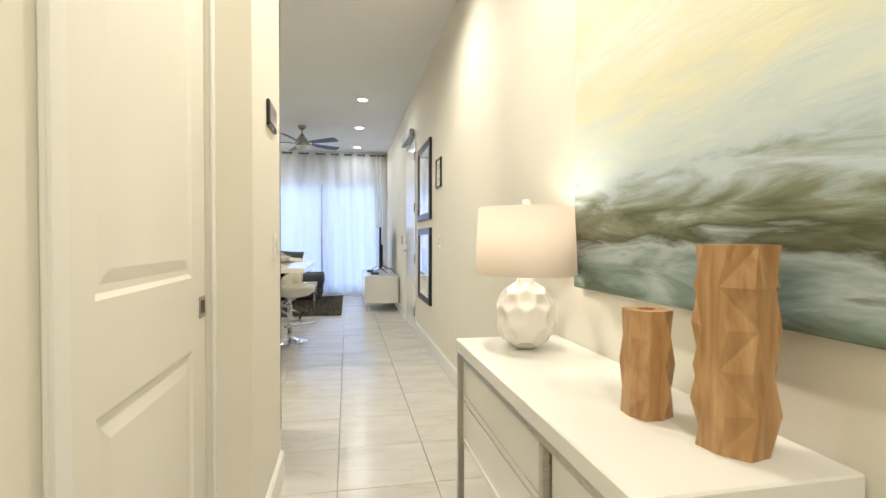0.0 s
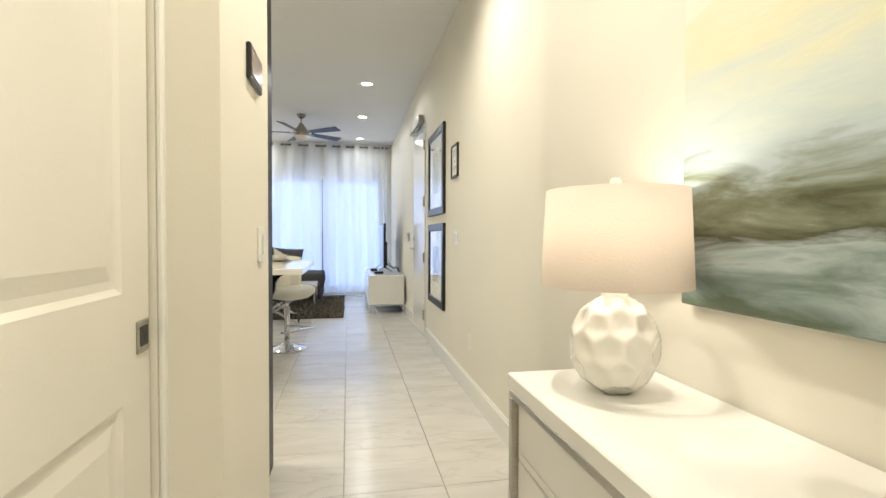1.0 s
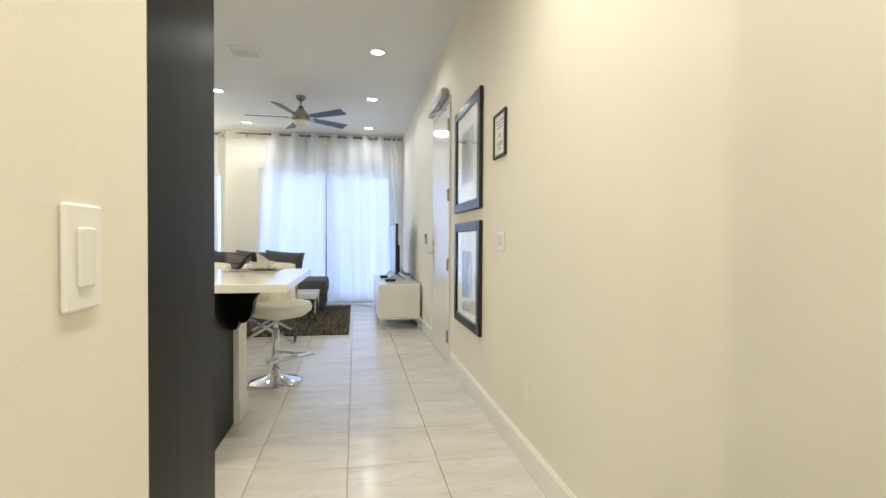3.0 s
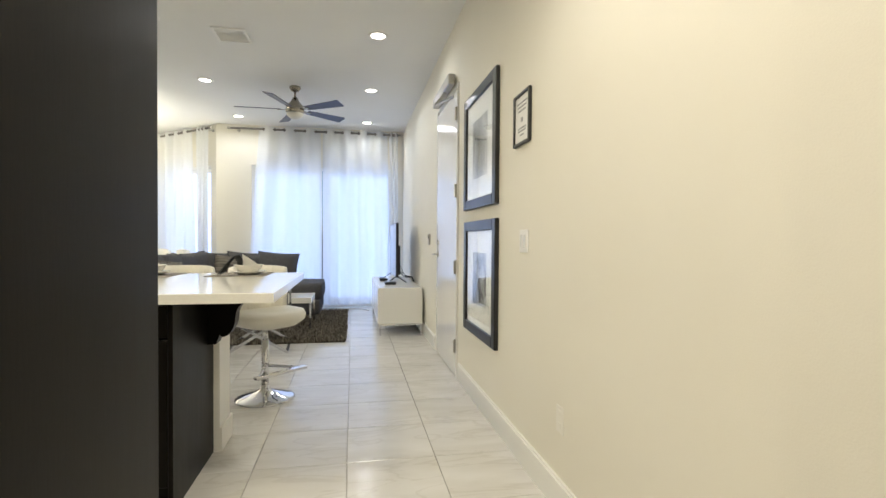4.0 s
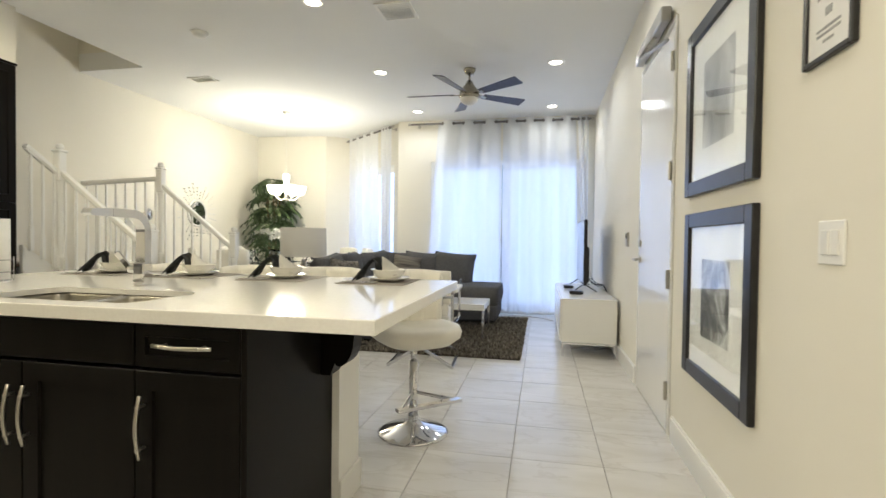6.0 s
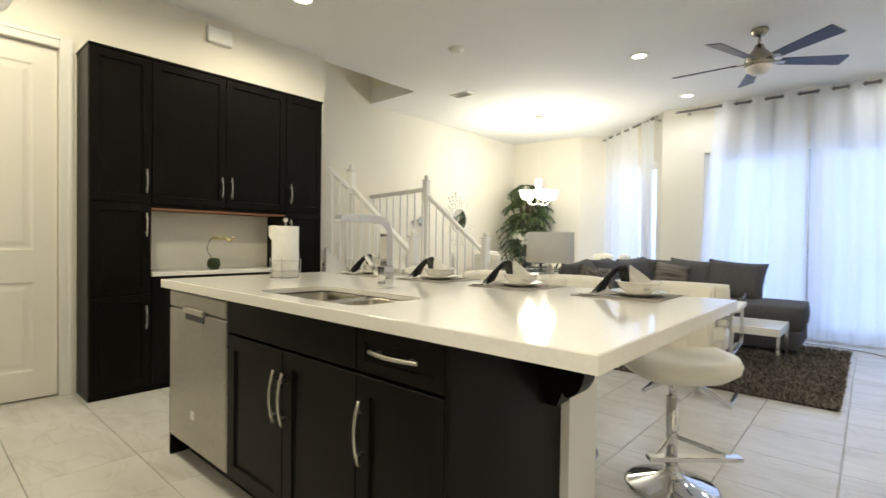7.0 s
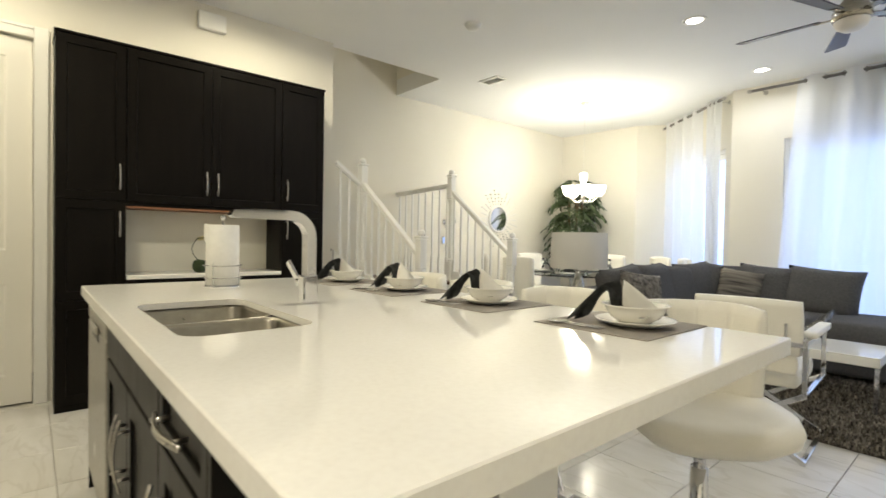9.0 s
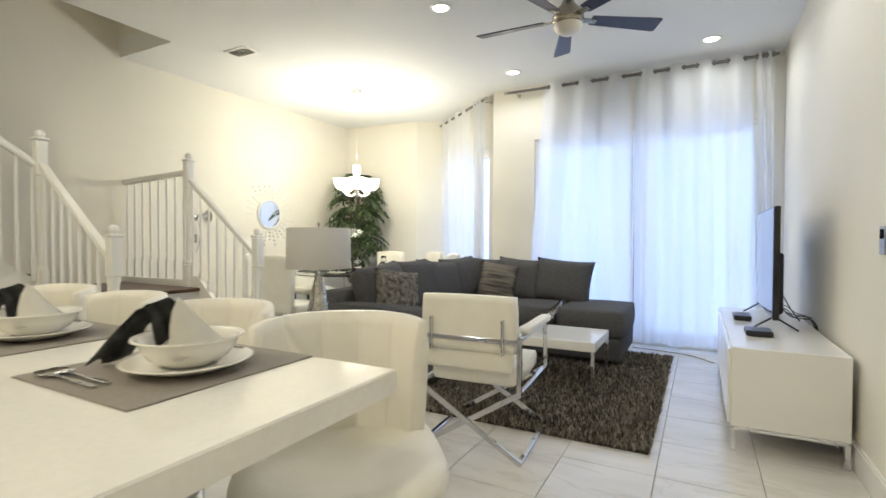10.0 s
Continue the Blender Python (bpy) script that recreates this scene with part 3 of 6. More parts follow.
part("end_panel", bm, DARK, isl)
bm = B()
box(bm, BAY_A, BAY_C - 0.004, IFY, IFY + 0.02, 0.732, 0.862, 0.002)
part("false_front", bm, DARK, isl, "plain false drawer front below the sink")
for x0, x1, hx in ((BAY_A, BAY_B - 0.002, 0.418), (BAY_B + 0.002, BAY_C - 0.002, 0.028)):
    d = shaker(x1 - x0, 0.61, "door", pose(x0, IFY, 0.11), isl)
    bow_handle(d, pose(hx, 0, 0.44), 0.17)
d = shaker(IX1 - 0.022 - BAY_C - 0.002, 0.13, "drawer", pose(BAY_C + 0.002, IFY, 0.732), isl, 0.035)
bow_handle(d, pose(0.178, 0, 0.072, 0, 90, 0), 0.175)
d = shaker(IX1 - 0.022 - BAY_C - 0.002, 0.61, "door", pose(BAY_C + 0.002, IFY, 0.11), isl)
bow_handle(d, pose(0.035, 0, 0.44), 0.17)
bm = B()
out = [(0, 0), (0.25, 0), (0.25, -0.03)]
for k in range(9):
    a = k / 8 * math.pi / 2
    out.append((0.25 - 0.115 * math.sin(a), -0.03 - 0.10 * (1 - math.cos(a)) - 0.0))
for k in range(1, 9):
    a = k / 8 * math.pi
    out.append((0.135 - 0.075 * (1 - math.cos(a)) / 2 - 0.0, -0.13 - 0.09 * k / 8 - 0.05 * math.sin(a)))
out += [(0.04, -0.27), (0, -0.27)]
prism(bm, out, "y", 6.69, 6.78)
ob = part("corbel", bm, DARK, isl, "curved dark wooden corbel under the overhang")
ob.location = (IX1, 0, 0.870)

knee = thing("island_knee_wall", "white painted half wall behind the island cabinets", "half wall")
part("panel", box(B(), IX0, IX1 + 0.03, 6.802, 7.02, 0, 0.868), TRIM, knee)
bm = B()
box(bm, IX0, IX1 + 0.043, 7.02, 7.033, 0, 0.13, 0.003)
box(bm, IX1 + 0.03, IX1 + 0.043, 6.802, 7.02, 0, 0.13, 0.003)
part("base_moulding", bm, TRIM, knee)

dish = thing("dishwasher", "stainless steel dishwasher built into the island", "dishwasher", pose(IX0 + 0.005, IFY, 0))
part("body", box(B(), 0, 0.645, 0.03, 0.6, 0.10, 0.862), BLACK, dish)
part("door", box(B(), 0, 0.645, -0.004, 0.03, 0.115, 0.775, 0.006), STEEL, dish, "brushed steel door")
part("control_panel", box(B(), 0, 0.645, -0.004, 0.03, 0.78, 0.862, 0.006), STEEL, dish, "steel control strip")
bm = B()
box(bm, 0.20, 0.43, -0.018, -0.003, 0.765, 0.795, 0.006)
part("grip", bm, NICKEL, dish, "recessed grip with a steel lip")
# Black patch on the door face, painted shade of the grip's hollow
part("grip_shade_patch", box(B(), 0.21, 0.42, -0.0065, -0.003, 0.735, 0.766), BLACK, dish)
part("badge", box(B(), 0.27, 0.31, -0.0055, -0.003, 0.26, 0.30), PAPER, dish, "small pale badge")

top = thing("island_worktop", "polished white quartz worktop over the island", "worktop")
bm = B()
hole = []
for cx, cy, a0 in ((SKX1 - 0.06, SKY1 - 0.06, 0), (SKX0 + 0.06, SKY1 - 0.06, 90), (SKX0 + 0.06, SKY0 + 0.06, 180), (SKX1 - 0.06, SKY0 + 0.06, 270)):
    hole += [(cx + 0.06 * math.cos(radians(a0 + 18 * k)), cy + 0.06 * math.sin(radians(a0 + 18 * k))) for k in range(6)]
e = 0.003
sides = []
for inset, z in ((0, 0.872), (0, 0.914 - e), (e, 0.914)):
    sides.append([bm.verts.new((x, y, z)) for x, y in ((CX0 + inset, CY0 + inset), (CX1 - inset, CY0 + inset), (CX1 - inset, CY1 - inset), (CX0 + inset, CY1 - inset))])
cuts = [[bm.verts.new((*p, z)) for p in hole] for z in (0.893, 0.914)]
for rings in (sides, cuts):
    for p, q in zip(rings, rings[1:]):
        for k in range(len(p)):
            bm.faces.new((p[k], p[(k + 1) % len(p)], q[(k + 1) % len(p)], q[k]))
bm.edges.ensure_lookup_table()
for outer, inner in ((sides[0], cuts[0]), (sides[-1], cuts[-1])):
    loop = [bm.edges.get((r[k], r[(k + 1) % len(r)])) for r in (outer, inner) for k in range(len(r))]
    bmesh.ops.triangle_fill(bm, use_beauty=True, edges=loop)
part("slab", bm, QUARTZ, top)


def bowl_box(x0, x1, y0, y1, z0, z1, r=0.05):
    """An open sink bowl with rounded corners and a wall thickness."""
    bm = B()
    def loop(o, z):
        vs = []
        for cx, cy, a0 in ((x1 - r, y1 - r, 0), (x0 + r, y1 - r, 90), (x0 + r, y0 + r, 180), (x1 - r, y0 + r, 270)):
            for k in range(5):
                a = radians(a0 + 22.5 * k)
                vs.append(bm.verts.new((cx + (r + o) * math.cos(a), cy + (r + o) * math.sin(a), z)))
        return vs
    rings = [loop(0.012, z1), loop(0, z1), loop(-0.006, z1 - 0.012), loop(-0.006, z0 + 0.03), loop(-0.03, z0)]
    for p, q in zip(rings, rings[1:]):
        for k in range(len(p)):
            bm.faces.new((p[k], p[(k + 1) % len(p)], q[(k + 1) % len(p)], q[k]))
    bm.faces.new(rings[-1])
    return bm


SINKSTEEL = varied(mat("sink_steel", (0.36, 0.335, 0.285), 0.3, 1.0), [(0.32, 0.30, 0.255), (0.40, 0.375, 0.32)], 30, (10, 1, 1), rough=(0.24, 0.36))
sink = thing("kitchen_sink", "double-bowl stainless steel undermount sink", "sink")
for x0, x1 in ((SKX0 - 0.005, -1.313), (-1.291, SKX1 + 0.005)):
    b = part("bowl", bowl_box(x0, x1, SKY0 - 0.004, SKY1 + 0.004, 0.70, 0.8915), SINKSTEEL, sink, "deep steel bowl", True)
    bm = B()
    cyl(bm, 0.04, 0.036, 0.0, 0.006, 20, pose((x0 + x1) / 2, (SKY0 + SKY1) / 2, 0.700))
    part("drain", bm, CHROME, b, "round chrome drain")

fa = thing("faucet", "square chrome single-lever kitchen faucet", "faucet", pose(-1.385, 6.765, 0.914))
part("base", box(B(), -0.027, 0.027, -0.027, 0.027, 0, 0.10, 0.004), CHROME, fa)
bm = B()
pts = [(0, 0.004, 0.09), (0, 0.004, 0.235)] + [(0, 0.004 - 0.075 * (1 - math.cos(a)), 0.235 + 0.075 * math.sin(a)) for a in [radians(11.25 * k) for k in range(1, 9)]] + [(0, -0.17, 0.311)]
sweep(bm, pts, 0.046, 0.034)
part("spout", bm, CHROME, fa, "angular chrome spout with a bent neck")
bm = B()
prism(bm, [(-0.17, 0.328), (-0.262, 0.322), (-0.272, 0.304), (-0.262, 0.296), (-0.17, 0.294)], "x", -0.022, 0.022)
part("spray_head", bm, CHROME, fa, "tapered chrome spout tip")
bm = B()
cyl(bm, 0.018, 0.018, 0, 0.035, 16, pose(-0.027, -0.004, 0.072, 0, -90, 0))
bar(bm, (-0.05, -0.006, 0.062), (-0.105, -0.03, 0.145), 0.024, 0.010, up=(0, 1, 0))
part("lever", bm, CHROME, fa, "flat chrome lever")

pt = thing("paper_towel_holder", "chrome wire holder with a white paper towel roll", "paper towel holder", pose(-2.12, 6.685, 0.914))
bm = B()
cyl(bm, 0.078, 0.075, 0, 0.01, 28)
rod(bm, (0, 0, 0.01), (0, 0, 0.315), 0.005)
lathe(bm, [(0, 0.335), (0.012, 0.33), (0.014, 0.32), (0.008, 0.31), (0, 0.308)], 14)
part("stand", bm, CHROME, pt, "", True)
bm = B()
for z in (0.045, 0.10):
    for k in range(24):
        a, b2 = 2 * math.pi * k / 24, 2 * math.pi * (k + 1) / 24
        rod(bm, (0.082 * math.cos(a), 0.082 * math.sin(a), z), (0.082 * math.cos(b2), 0.082 * math.sin(b2), z), 0.0022, 6)
for k in range(4):
    a = math.pi / 4 + k * math.pi / 2
    rod(bm, (0.082 * math.cos(a), 0.082 * math.sin(a), 0.005), (0.082 * math.cos(a), 0.082 * math.sin(a), 0.115), 0.0022, 6)
part("wire_basket", bm, CHROME, pt, "thin chrome wire rings")
TOWELP = varied(mat("paper_towel", (0.85, 0.84, 0.80), 0.95, spec=0.1), [(0.82, 0.81, 0.77), (0.87, 0.86, 0.82)], 40, bump=0.5, bump_scale=220)
bm = B()
lathe(bm, [(0.02, 0.012), (0.070, 0.012), (0.071, 0.15), (0.070, 0.287), (0.02, 0.287), (0.02, 0.012)], 36)
for k in range(12):
    u, v = k / 12, (k + 1) / 12
    a, c = radians(-70 - 95 * u), radians(-70 - 95 * v)
    ra, rc = 0.072 + 0.048 * u ** 2.5, 0.072 + 0.048 * v ** 2.5
    za, zc = 0.19 + 0.062 * u, 0.19 + 0.062 * v
    q = [bm.verts.new(w) for w in ((ra * math.cos(a), ra * math.sin(a), za), (rc * math.cos(c), rc * math.sin(c), zc), (rc * math.cos(c), rc * math.sin(c), 0.29 - 0.012 * v ** 3), (ra * math.cos(a), ra * math.sin(a), 0.29 - 0.012 * u ** 3))]
    bm.faces.new(q)
part("towel_roll", bm, TOWELP, pt, "white roll with a loose torn sheet", True)


# ---- place settings ----
MATC = varied(mat("woven_placemat", (0.30, 0.27, 0.235), 0.8), [(0.25, 0.225, 0.195), (0.35, 0.315, 0.275)], 150, (1, 6, 1), bump=0.4, bump_scale=300)
NAPK = varied(mat("dark_napkin", (0.05, 0.052, 0.05), 0.9, spec=0.1), [(0.05, 0.052, 0.051), (0.10, 0.103, 0.10)], 50, bump=0.3, bump_scale=300)
NAPW = varied(mat("white_napkin", (0.82, 0.80, 0.74), 0.9, spec=0.1), [(0.80, 0.78, 0.72), (0.84, 0.82, 0.765)], 30, bump=0.3, bump_scale=300)
PLATE = [(0, 0.004), (0.064, 0.003), (0.068, 0.006), (0.106, 0.018), (0.109, 0.021), (0.103, 0.021), (0.066, 0.010), (0, 0.009)]
BOWL = [(0, 0.0), (0.042, 0.0), (0.046, 0.004), (0.064, 0.014), (0.077, 0.031), (0.083, 0.046), (0.092, 0.049), (0.091, 0.052), (0.080, 0.049), (0.073, 0.033), (0.060, 0.017), (0.04, 0.010), (0, 0.008)]


def sheet(grid, thick=0.003):
    """A cloth surface from a grid function, with thickness."""
    bm = B()
    nu, nv = 14, 10
    lo = [[bm.verts.new(grid(i / nu, j / nv)) for i in range(nu + 1)] for j in range(nv + 1)]
    for p, q in zip(lo, lo[1:]):
        for i in range(nu):
            bm.faces.new((p[i], p[i + 1], q[i + 1], q[i]))
    bmesh.ops.solidify(bm, geom=bm.faces[:], thickness=thick)
    return bm


first = {}
for n, sx in enumerate((-0.475, -1.015, -1.55, -2.085)):
    m = pose(sx, 7.31, 0.914)
    turn = (0, 6, -5, 10)[n]
    if not first:
        pm = thing("placemat", "grey-brown woven placemat on the worktop", "placemat", m, "island placemats")
        part("mat", box(B(), -0.168, 0.172, -0.185, 0.17, 0, 0.003), MATC, pm)
        pl = tagged(part("dinner_plate", lathe(B(), PLATE, 40), CHINA, None, "", True), "round white china plate on a placemat", "plate", "island plates")
        m = m @ pose(0.02, -0.01, 0)
        m = m @ pose(0.028, 0, 0)
        pl.matrix_world = m @ pose(0, 0, 0.003)
        bo = tagged(part("soup_bowl", lathe(B(), BOWL, 40), CHINA, None, "", True), "white china bowl standing on a plate", "bowl", "island bowls")
        bo.matrix_world = m @ pose(0, 0, 0.013)
        def fold(u, v):
            c, a = 1 - u, math.pi * (v - 0.5) * 1.25
            half = 0.020 + 0.050 * u ** 0.8
            ridge = Vector((-0.038, 0.004, 0.130)).lerp(Vector((0.062, 0.0, 0.060)), u)
            crease = 0.004 * math.sin(5 * a + 3 * u)
            return (ridge.x + 0.020 * abs(v - 0.5) * c, ridge.y + half * math.sin(a), max(0.036, ridge.z - 0.072 * (0.35 + 0.65 * u) * (1 - math.cos(a)) - 0.05 * c * abs(2 * v - 1)) + crease)
        wn2 = tagged(part("folded_napkin", sheet(fold, 0.006), NAPW, None, "", True), "white cloth napkin folded and tucked into the bowl", "napkin", "white napkins")
        wn2.matrix_world = m
        way = [(-0.045, 0.012, 0.055), (-0.056, 0.006, 0.098), (-0.068, -0.006, 0.121), (-0.088, -0.020, 0.113), (-0.112, -0.038, 0.078), (-0.135, -0.052, 0.036), (-0.150, -0.060, 0.010)]
        def drape(u, v):
            k = min(5, int(u * 6))
            p = Vector(way[k]).lerp(Vector(way[k + 1]), u * 6 - k)
            w = 0.062 - 0.012 * u + 0.012 * math.sin(7 * u + 1)
            f = 0.009 * math.sin(v * 9 + u * 6) + 0.005 * math.sin(v * 17 - u * 9)
            return (p.x + f + 0.3 * (v - 0.5) * w, p.y + (v - 0.5) * w, max(0.006, p.z + 0.8 * f - 0.02 * abs(2 * v - 1) ** 2 * (1 - u)))
        dn = tagged(part("napkin_tail", sheet(drape, 0.006), NAPK, None, "", True), "dark grey cloth napkin draped over the bowl rim", "napkin", "dark napkins")
        dn.matrix_world = m
        cu = thing("cutlery", "steel spoon and fork lying beside the plate", "cutlery", m, "island cutlery")
        for y in (-0.125, -0.145):
            bm = B()
            bar(bm, (-0.15, y, 0.007), (-0.02, y, 0.007), 0.008, 0.003)
            lathe(bm, [(0, -0.002), (0.016, 0.0), (0.02, 0.003), (0, 0.003)], 12, pose(-0.165, y, 0.006) @ Matrix.Diagonal((1.5, 0.8, 1, 1)))
            part("spoon" if y > -0.13 else "fork", bm, CHROME, cu, "", True)
        first = {"m": (pm, pl, bo, wn2, dn, cu)}
    else:
        pm, pl, bo, wn2, dn, cu = first["m"]
        copy_thing(pm, m)
        m = m @ pose(0.015, -0.01, 0)
        copy_thing(pl, m @ pose(0.003 * n, 0, 0.003))
        copy_thing(bo, m @ pose(0.003 * n, 0, 0.013))
        copy_thing(wn2, m @ pose(0, 0, 0, 0, 0, turn))
        copy_thing(dn, m @ pose(0, 0, 0, 0, 0, turn))
        copy_thing(cu, m)


# ---- bar stools ----
def stool(m):
    s = thing("bar_stool", "white leather swivel bar stool with chrome pedestal, at the island", "bar stool", m, "island bar stools")
    part("base", lathe(B(), [(0, 0), (0.205, 0), (0.207, 0.006), (0.19, 0.014), (0.12, 0.034), (0.06, 0.055), (0.032, 0.075), (0.03, 0.1), (0, 0.1)], 40), CHROME, s, "round polished chrome base", True)
    bm = B()
    cyl(bm, 0.027, 0.027, 0.08, 0.42, 20)
    cyl(bm, 0.020, 0.020, 0.42, 0.51, 20)
    part("column", bm, CHROME, s, "chrome gas-lift column", True)
    bm = B()
    for x in (-0.17, 0.17):
        rod(bm, (0, 0.0, 0.24), (x, -0.20, 0.22), 0.010, 10)
    bar(bm, (-0.2, -0.20, 0.22), (0.2, -0.20, 0.22), 0.045, 0.02)
    part("footrest", bm, CHROME, s, "flat chrome footrest")
    bm = B()
    rod(bm, (0.02, 0, 0.498), (0.27, 0.03, 0.488), 0.005, 8)
    part("lift_lever", bm, BLACK, s)
    # Seat: rounded pad, dished in the middle
    bm = B()
    rings = []
    for r, z in ((0.0, 0.505), (0.42, 0.505), (0.78, 0.525), (0.97, 0.565), (1.0, 0.595), (0.95, 0.622), (0.75, 0.628), (0.4, 0.622), (0.0, 0.620)):
        if r == 0:
            rings.append([bm.verts.new((0, 0, z))])
            continue
        ring = []
        for k in range(40):
            a = 2 * math.pi * k / 40
            ca, sa = math.cos(a), math.sin(a)
            ex = 2 / 3.4
            ring.append(bm.verts.new((0.25 * r * math.copysign(abs(ca) ** ex, ca), 0.24 * r * math.copysign(abs(sa) ** ex, sa), z + (0.016 * ca * ca if z > 0.6 else 0.012 * ca * ca))))
        rings.append(ring)
    for p, q in zip(rings, rings[1:]):
        for k in range(40):
            j = (k + 1) % 40
            if len(p) == 1:
                bm.faces.new((p[0], q[j], q[k]))
            elif len(q) == 1:
                bm.faces.new((p[k], p[j], q[0]))
            else:
                bm.faces.new((p[k], p[j], q[j], q[k]))
    part("seat", bm, LEATHER, s, "padded white leather seat", True)
    # Back: a curved, channelled band rising from the rear of the seat
    bm = B()
    def pt(u, v, o):
        a = radians(-70 + 140 * u)
        h = 0.35 * (1 - 0.05 * abs(2 * u - 1) ** 4)
        groove = 0.007 * abs(math.sin(math.pi * u * 5)) ** 0.3
        r = 0.208 + 0.022 * v + (o * (0.022 * (1 - v ** 6 * 0.6) + groove))
        return (r * math.sin(a), -0.02 + r * math.cos(a), 0.595 + h * v)
    nu, nv = 60, 10
    inn = [[bm.verts.new(pt(i / nu, j / nv, -1)) for i in range(nu + 1)] for j in range(nv + 1)]
    ou = [[bm.verts.new(pt(i / nu, j / nv, 1)) for i in range(nu + 1)] for j in range(nv + 1)]
    for g in (inn, ou):
        for p, q in zip(g, g[1:]):
            for i in range(nu):
                bm.faces.new((p[i], p[i + 1], q[i + 1], q[i]))
    for i in range(nu):
        bm.faces.new((inn[nv][i], inn[nv][i + 1], ou[nv][i + 1], ou[nv][i]))
        bm.faces.new((inn[0][i], inn[0][i + 1], ou[0][i + 1], ou[0][i]))
    for j in range(nv):
        for i in (0, nu):
            bm.faces.new((inn[j][i], inn[j + 1][i], ou[j + 1][i], ou[j][i]))
    part("backrest", bm, LEATHER, s, "curved channel-stitched white leather backrest", True)
    return s


st = stool(pose(-0.39, 7.675, 0, 0, 0, 42))
for sx, sy, a in ((-0.97, 7.68, 4), (-1.51, 7.67, -5), (-2.04, 7.69, 3)):
    copy_thing(st, pose(sx, sy, 0, 0, 0, a))


# ---- kitchen wall cabinets ----
CF = -3.64
cab = thing("tall_cabinet", "black-brown wall of tall shaker cabinets with a niche", "cabinet", facing_east(CF, 6.12))
W = 1.83
for x0, x1, z0, z1 in ((0, 0.38, 0.0, 2.42), (1.455, W, 0.0, 2.42), (0.38, 1.455, 1.345, 2.42), (0.38, 1.455, 0.0, 0.838)):
    part("carcass", box(B(), x0, x1, 0.02, 0.34, z0, z1), DARK, cab)
part("crown", box(B(), -0.006, W + 0.006, -0.004, 0.34, 2.42, 2.436, 0.002), DARK, cab, "thin dark top moulding")
part("light_rail", box(B(), 0.38, 1.455, 0.006, 0.34, 1.334, 1.345), varied(mat("cabinet_edge", (0.22, 0.09, 0.035), 0.5), [(0.18, 0.07, 0.028), (0.26, 0.11, 0.045)], 8), cab, "reddish wood edge below the upper doors")
doors = [(0.004, 0.376, 1.375, 2.415, 0.345, 0.16), (0.004, 0.376, 0.72, 1.37, 0.345, 0.5), (0.004, 0.376, 0.05, 0.715, 0.345, 0.5),
         (0.384, 0.917, 1.375, 2.415, 0.505, 0.16), (0.921, 1.452, 1.375, 2.415, 0.045, 0.16),
         (1.459, W - 0.004, 1.375, 2.415, 0.045, 0.16), (1.459, W - 0.004, 0.72, 1.37, 0.045, 0.5), (1.459, W - 0.004, 0.05, 0.715, 0.045, 0.5),
         (0.384, 0.917, 0.05, 0.83, 0.505, 0.66), (0.921, 1.452, 0.05, 0.83, 0.045, 0.66)]
for x0, x1, z0, z1, hx, hz in doors:
    d = shaker(x1 - x0, z1 - z0, "door", pose(x0, 0, z0), cab, 0.055)
    bow_handle(d, pose(hx - 0.008, 0, hz), 0.15, w=0.008)
niche = thing("niche_worktop", "white quartz shelf and splashback in the cabinet niche", "worktop", facing_east(CF, 6.12))
part("slab", box(B(), 0.382, 1.453, -0.015, 0.335, 0.842, 0.872, 0.003), QUARTZ, niche)
part("splashback", box(B(), 0.382, 1.453, 0.322, 0.336, 0.873, 1.332), varied(mat("splash_tile", (0.80, 0.77, 0.66), 0.25), [(0.78, 0.75, 0.64), (0.82, 0.79, 0.68)], 5), niche, "pale splashback panel")

orn = thing("flower_ornament", "small moss ball with a curved stem of pale yellow flowers", "ornament", pose(-3.72, 6.98, 0.872))
MOSS = varied(mat("moss", (0.03, 0.05, 0.02), 1.0), [(0.015, 0.025, 0.01), (0.05, 0.075, 0.03)], 60, bump=0.8, bump_scale=120)
bm = B()
lathe(bm, [(0, 0.0), (0.03, 0.004), (0.05, 0.03), (0.052, 0.06), (0.04, 0.09), (0, 0.1)], 20)
part("moss_ball", bm, MOSS, orn, "", True)
bm = B()
pts = [(0, -0.01 - 0.045 * math.sin(k / 9 * 3.0), 0.09 + 0.17 * k / 9 + 0.0) for k in range(10)] + [(0, 0.05, 0.265), (0, 0.12, 0.24)]
for p, q in zip(pts, pts[1:]):
    rod(bm, p, q, 0.0028, 6)
part("stem", bm, MOSS, orn, "thin arched stem")
bm = B()
rng = random.Random(4)
for k in range(9):
    cyl(bm, 0.022, 0.004, 0, 0.016, 6, pose(rng.uniform(-0.02, 0.02), 0.0 + 0.019 * k, 0.265 - 0.002 * k + rng.uniform(-0.012, 0.012), rng.uniform(-60, 60), rng.uniform(-60, 60)))
part("blossom", bm, varied(mat("pale_petals", (0.7, 0.62, 0.30), 0.7), [(0.62, 0.52, 0.2), (0.78, 0.72, 0.45)], 20), orn, "pale yellow blossoms")

# South run: base unit, range, worktop
base = thing("base_cabinet", "dark shaker base cabinet beside the range", "cabinet", pose(0, 4.845, 0) @ pose(-3.6, 0, 0, 0, 0, 180))
part("carcass", box(B(), 0, 0.376, 0.02, 0.52, 0.1, 0.87), DARK, base)
part("toe_kick", box(B(), 0, 0.376, 0.08, 0.52, 0.0, 0.1), DARK, base)
d = shaker(0.37, 0.16, "drawer", pose(0.003, 0, 0.70), base, 0.045)
bow_handle(d, pose(0.185, 0, 0.08, 0, 90, 0), 0.14)
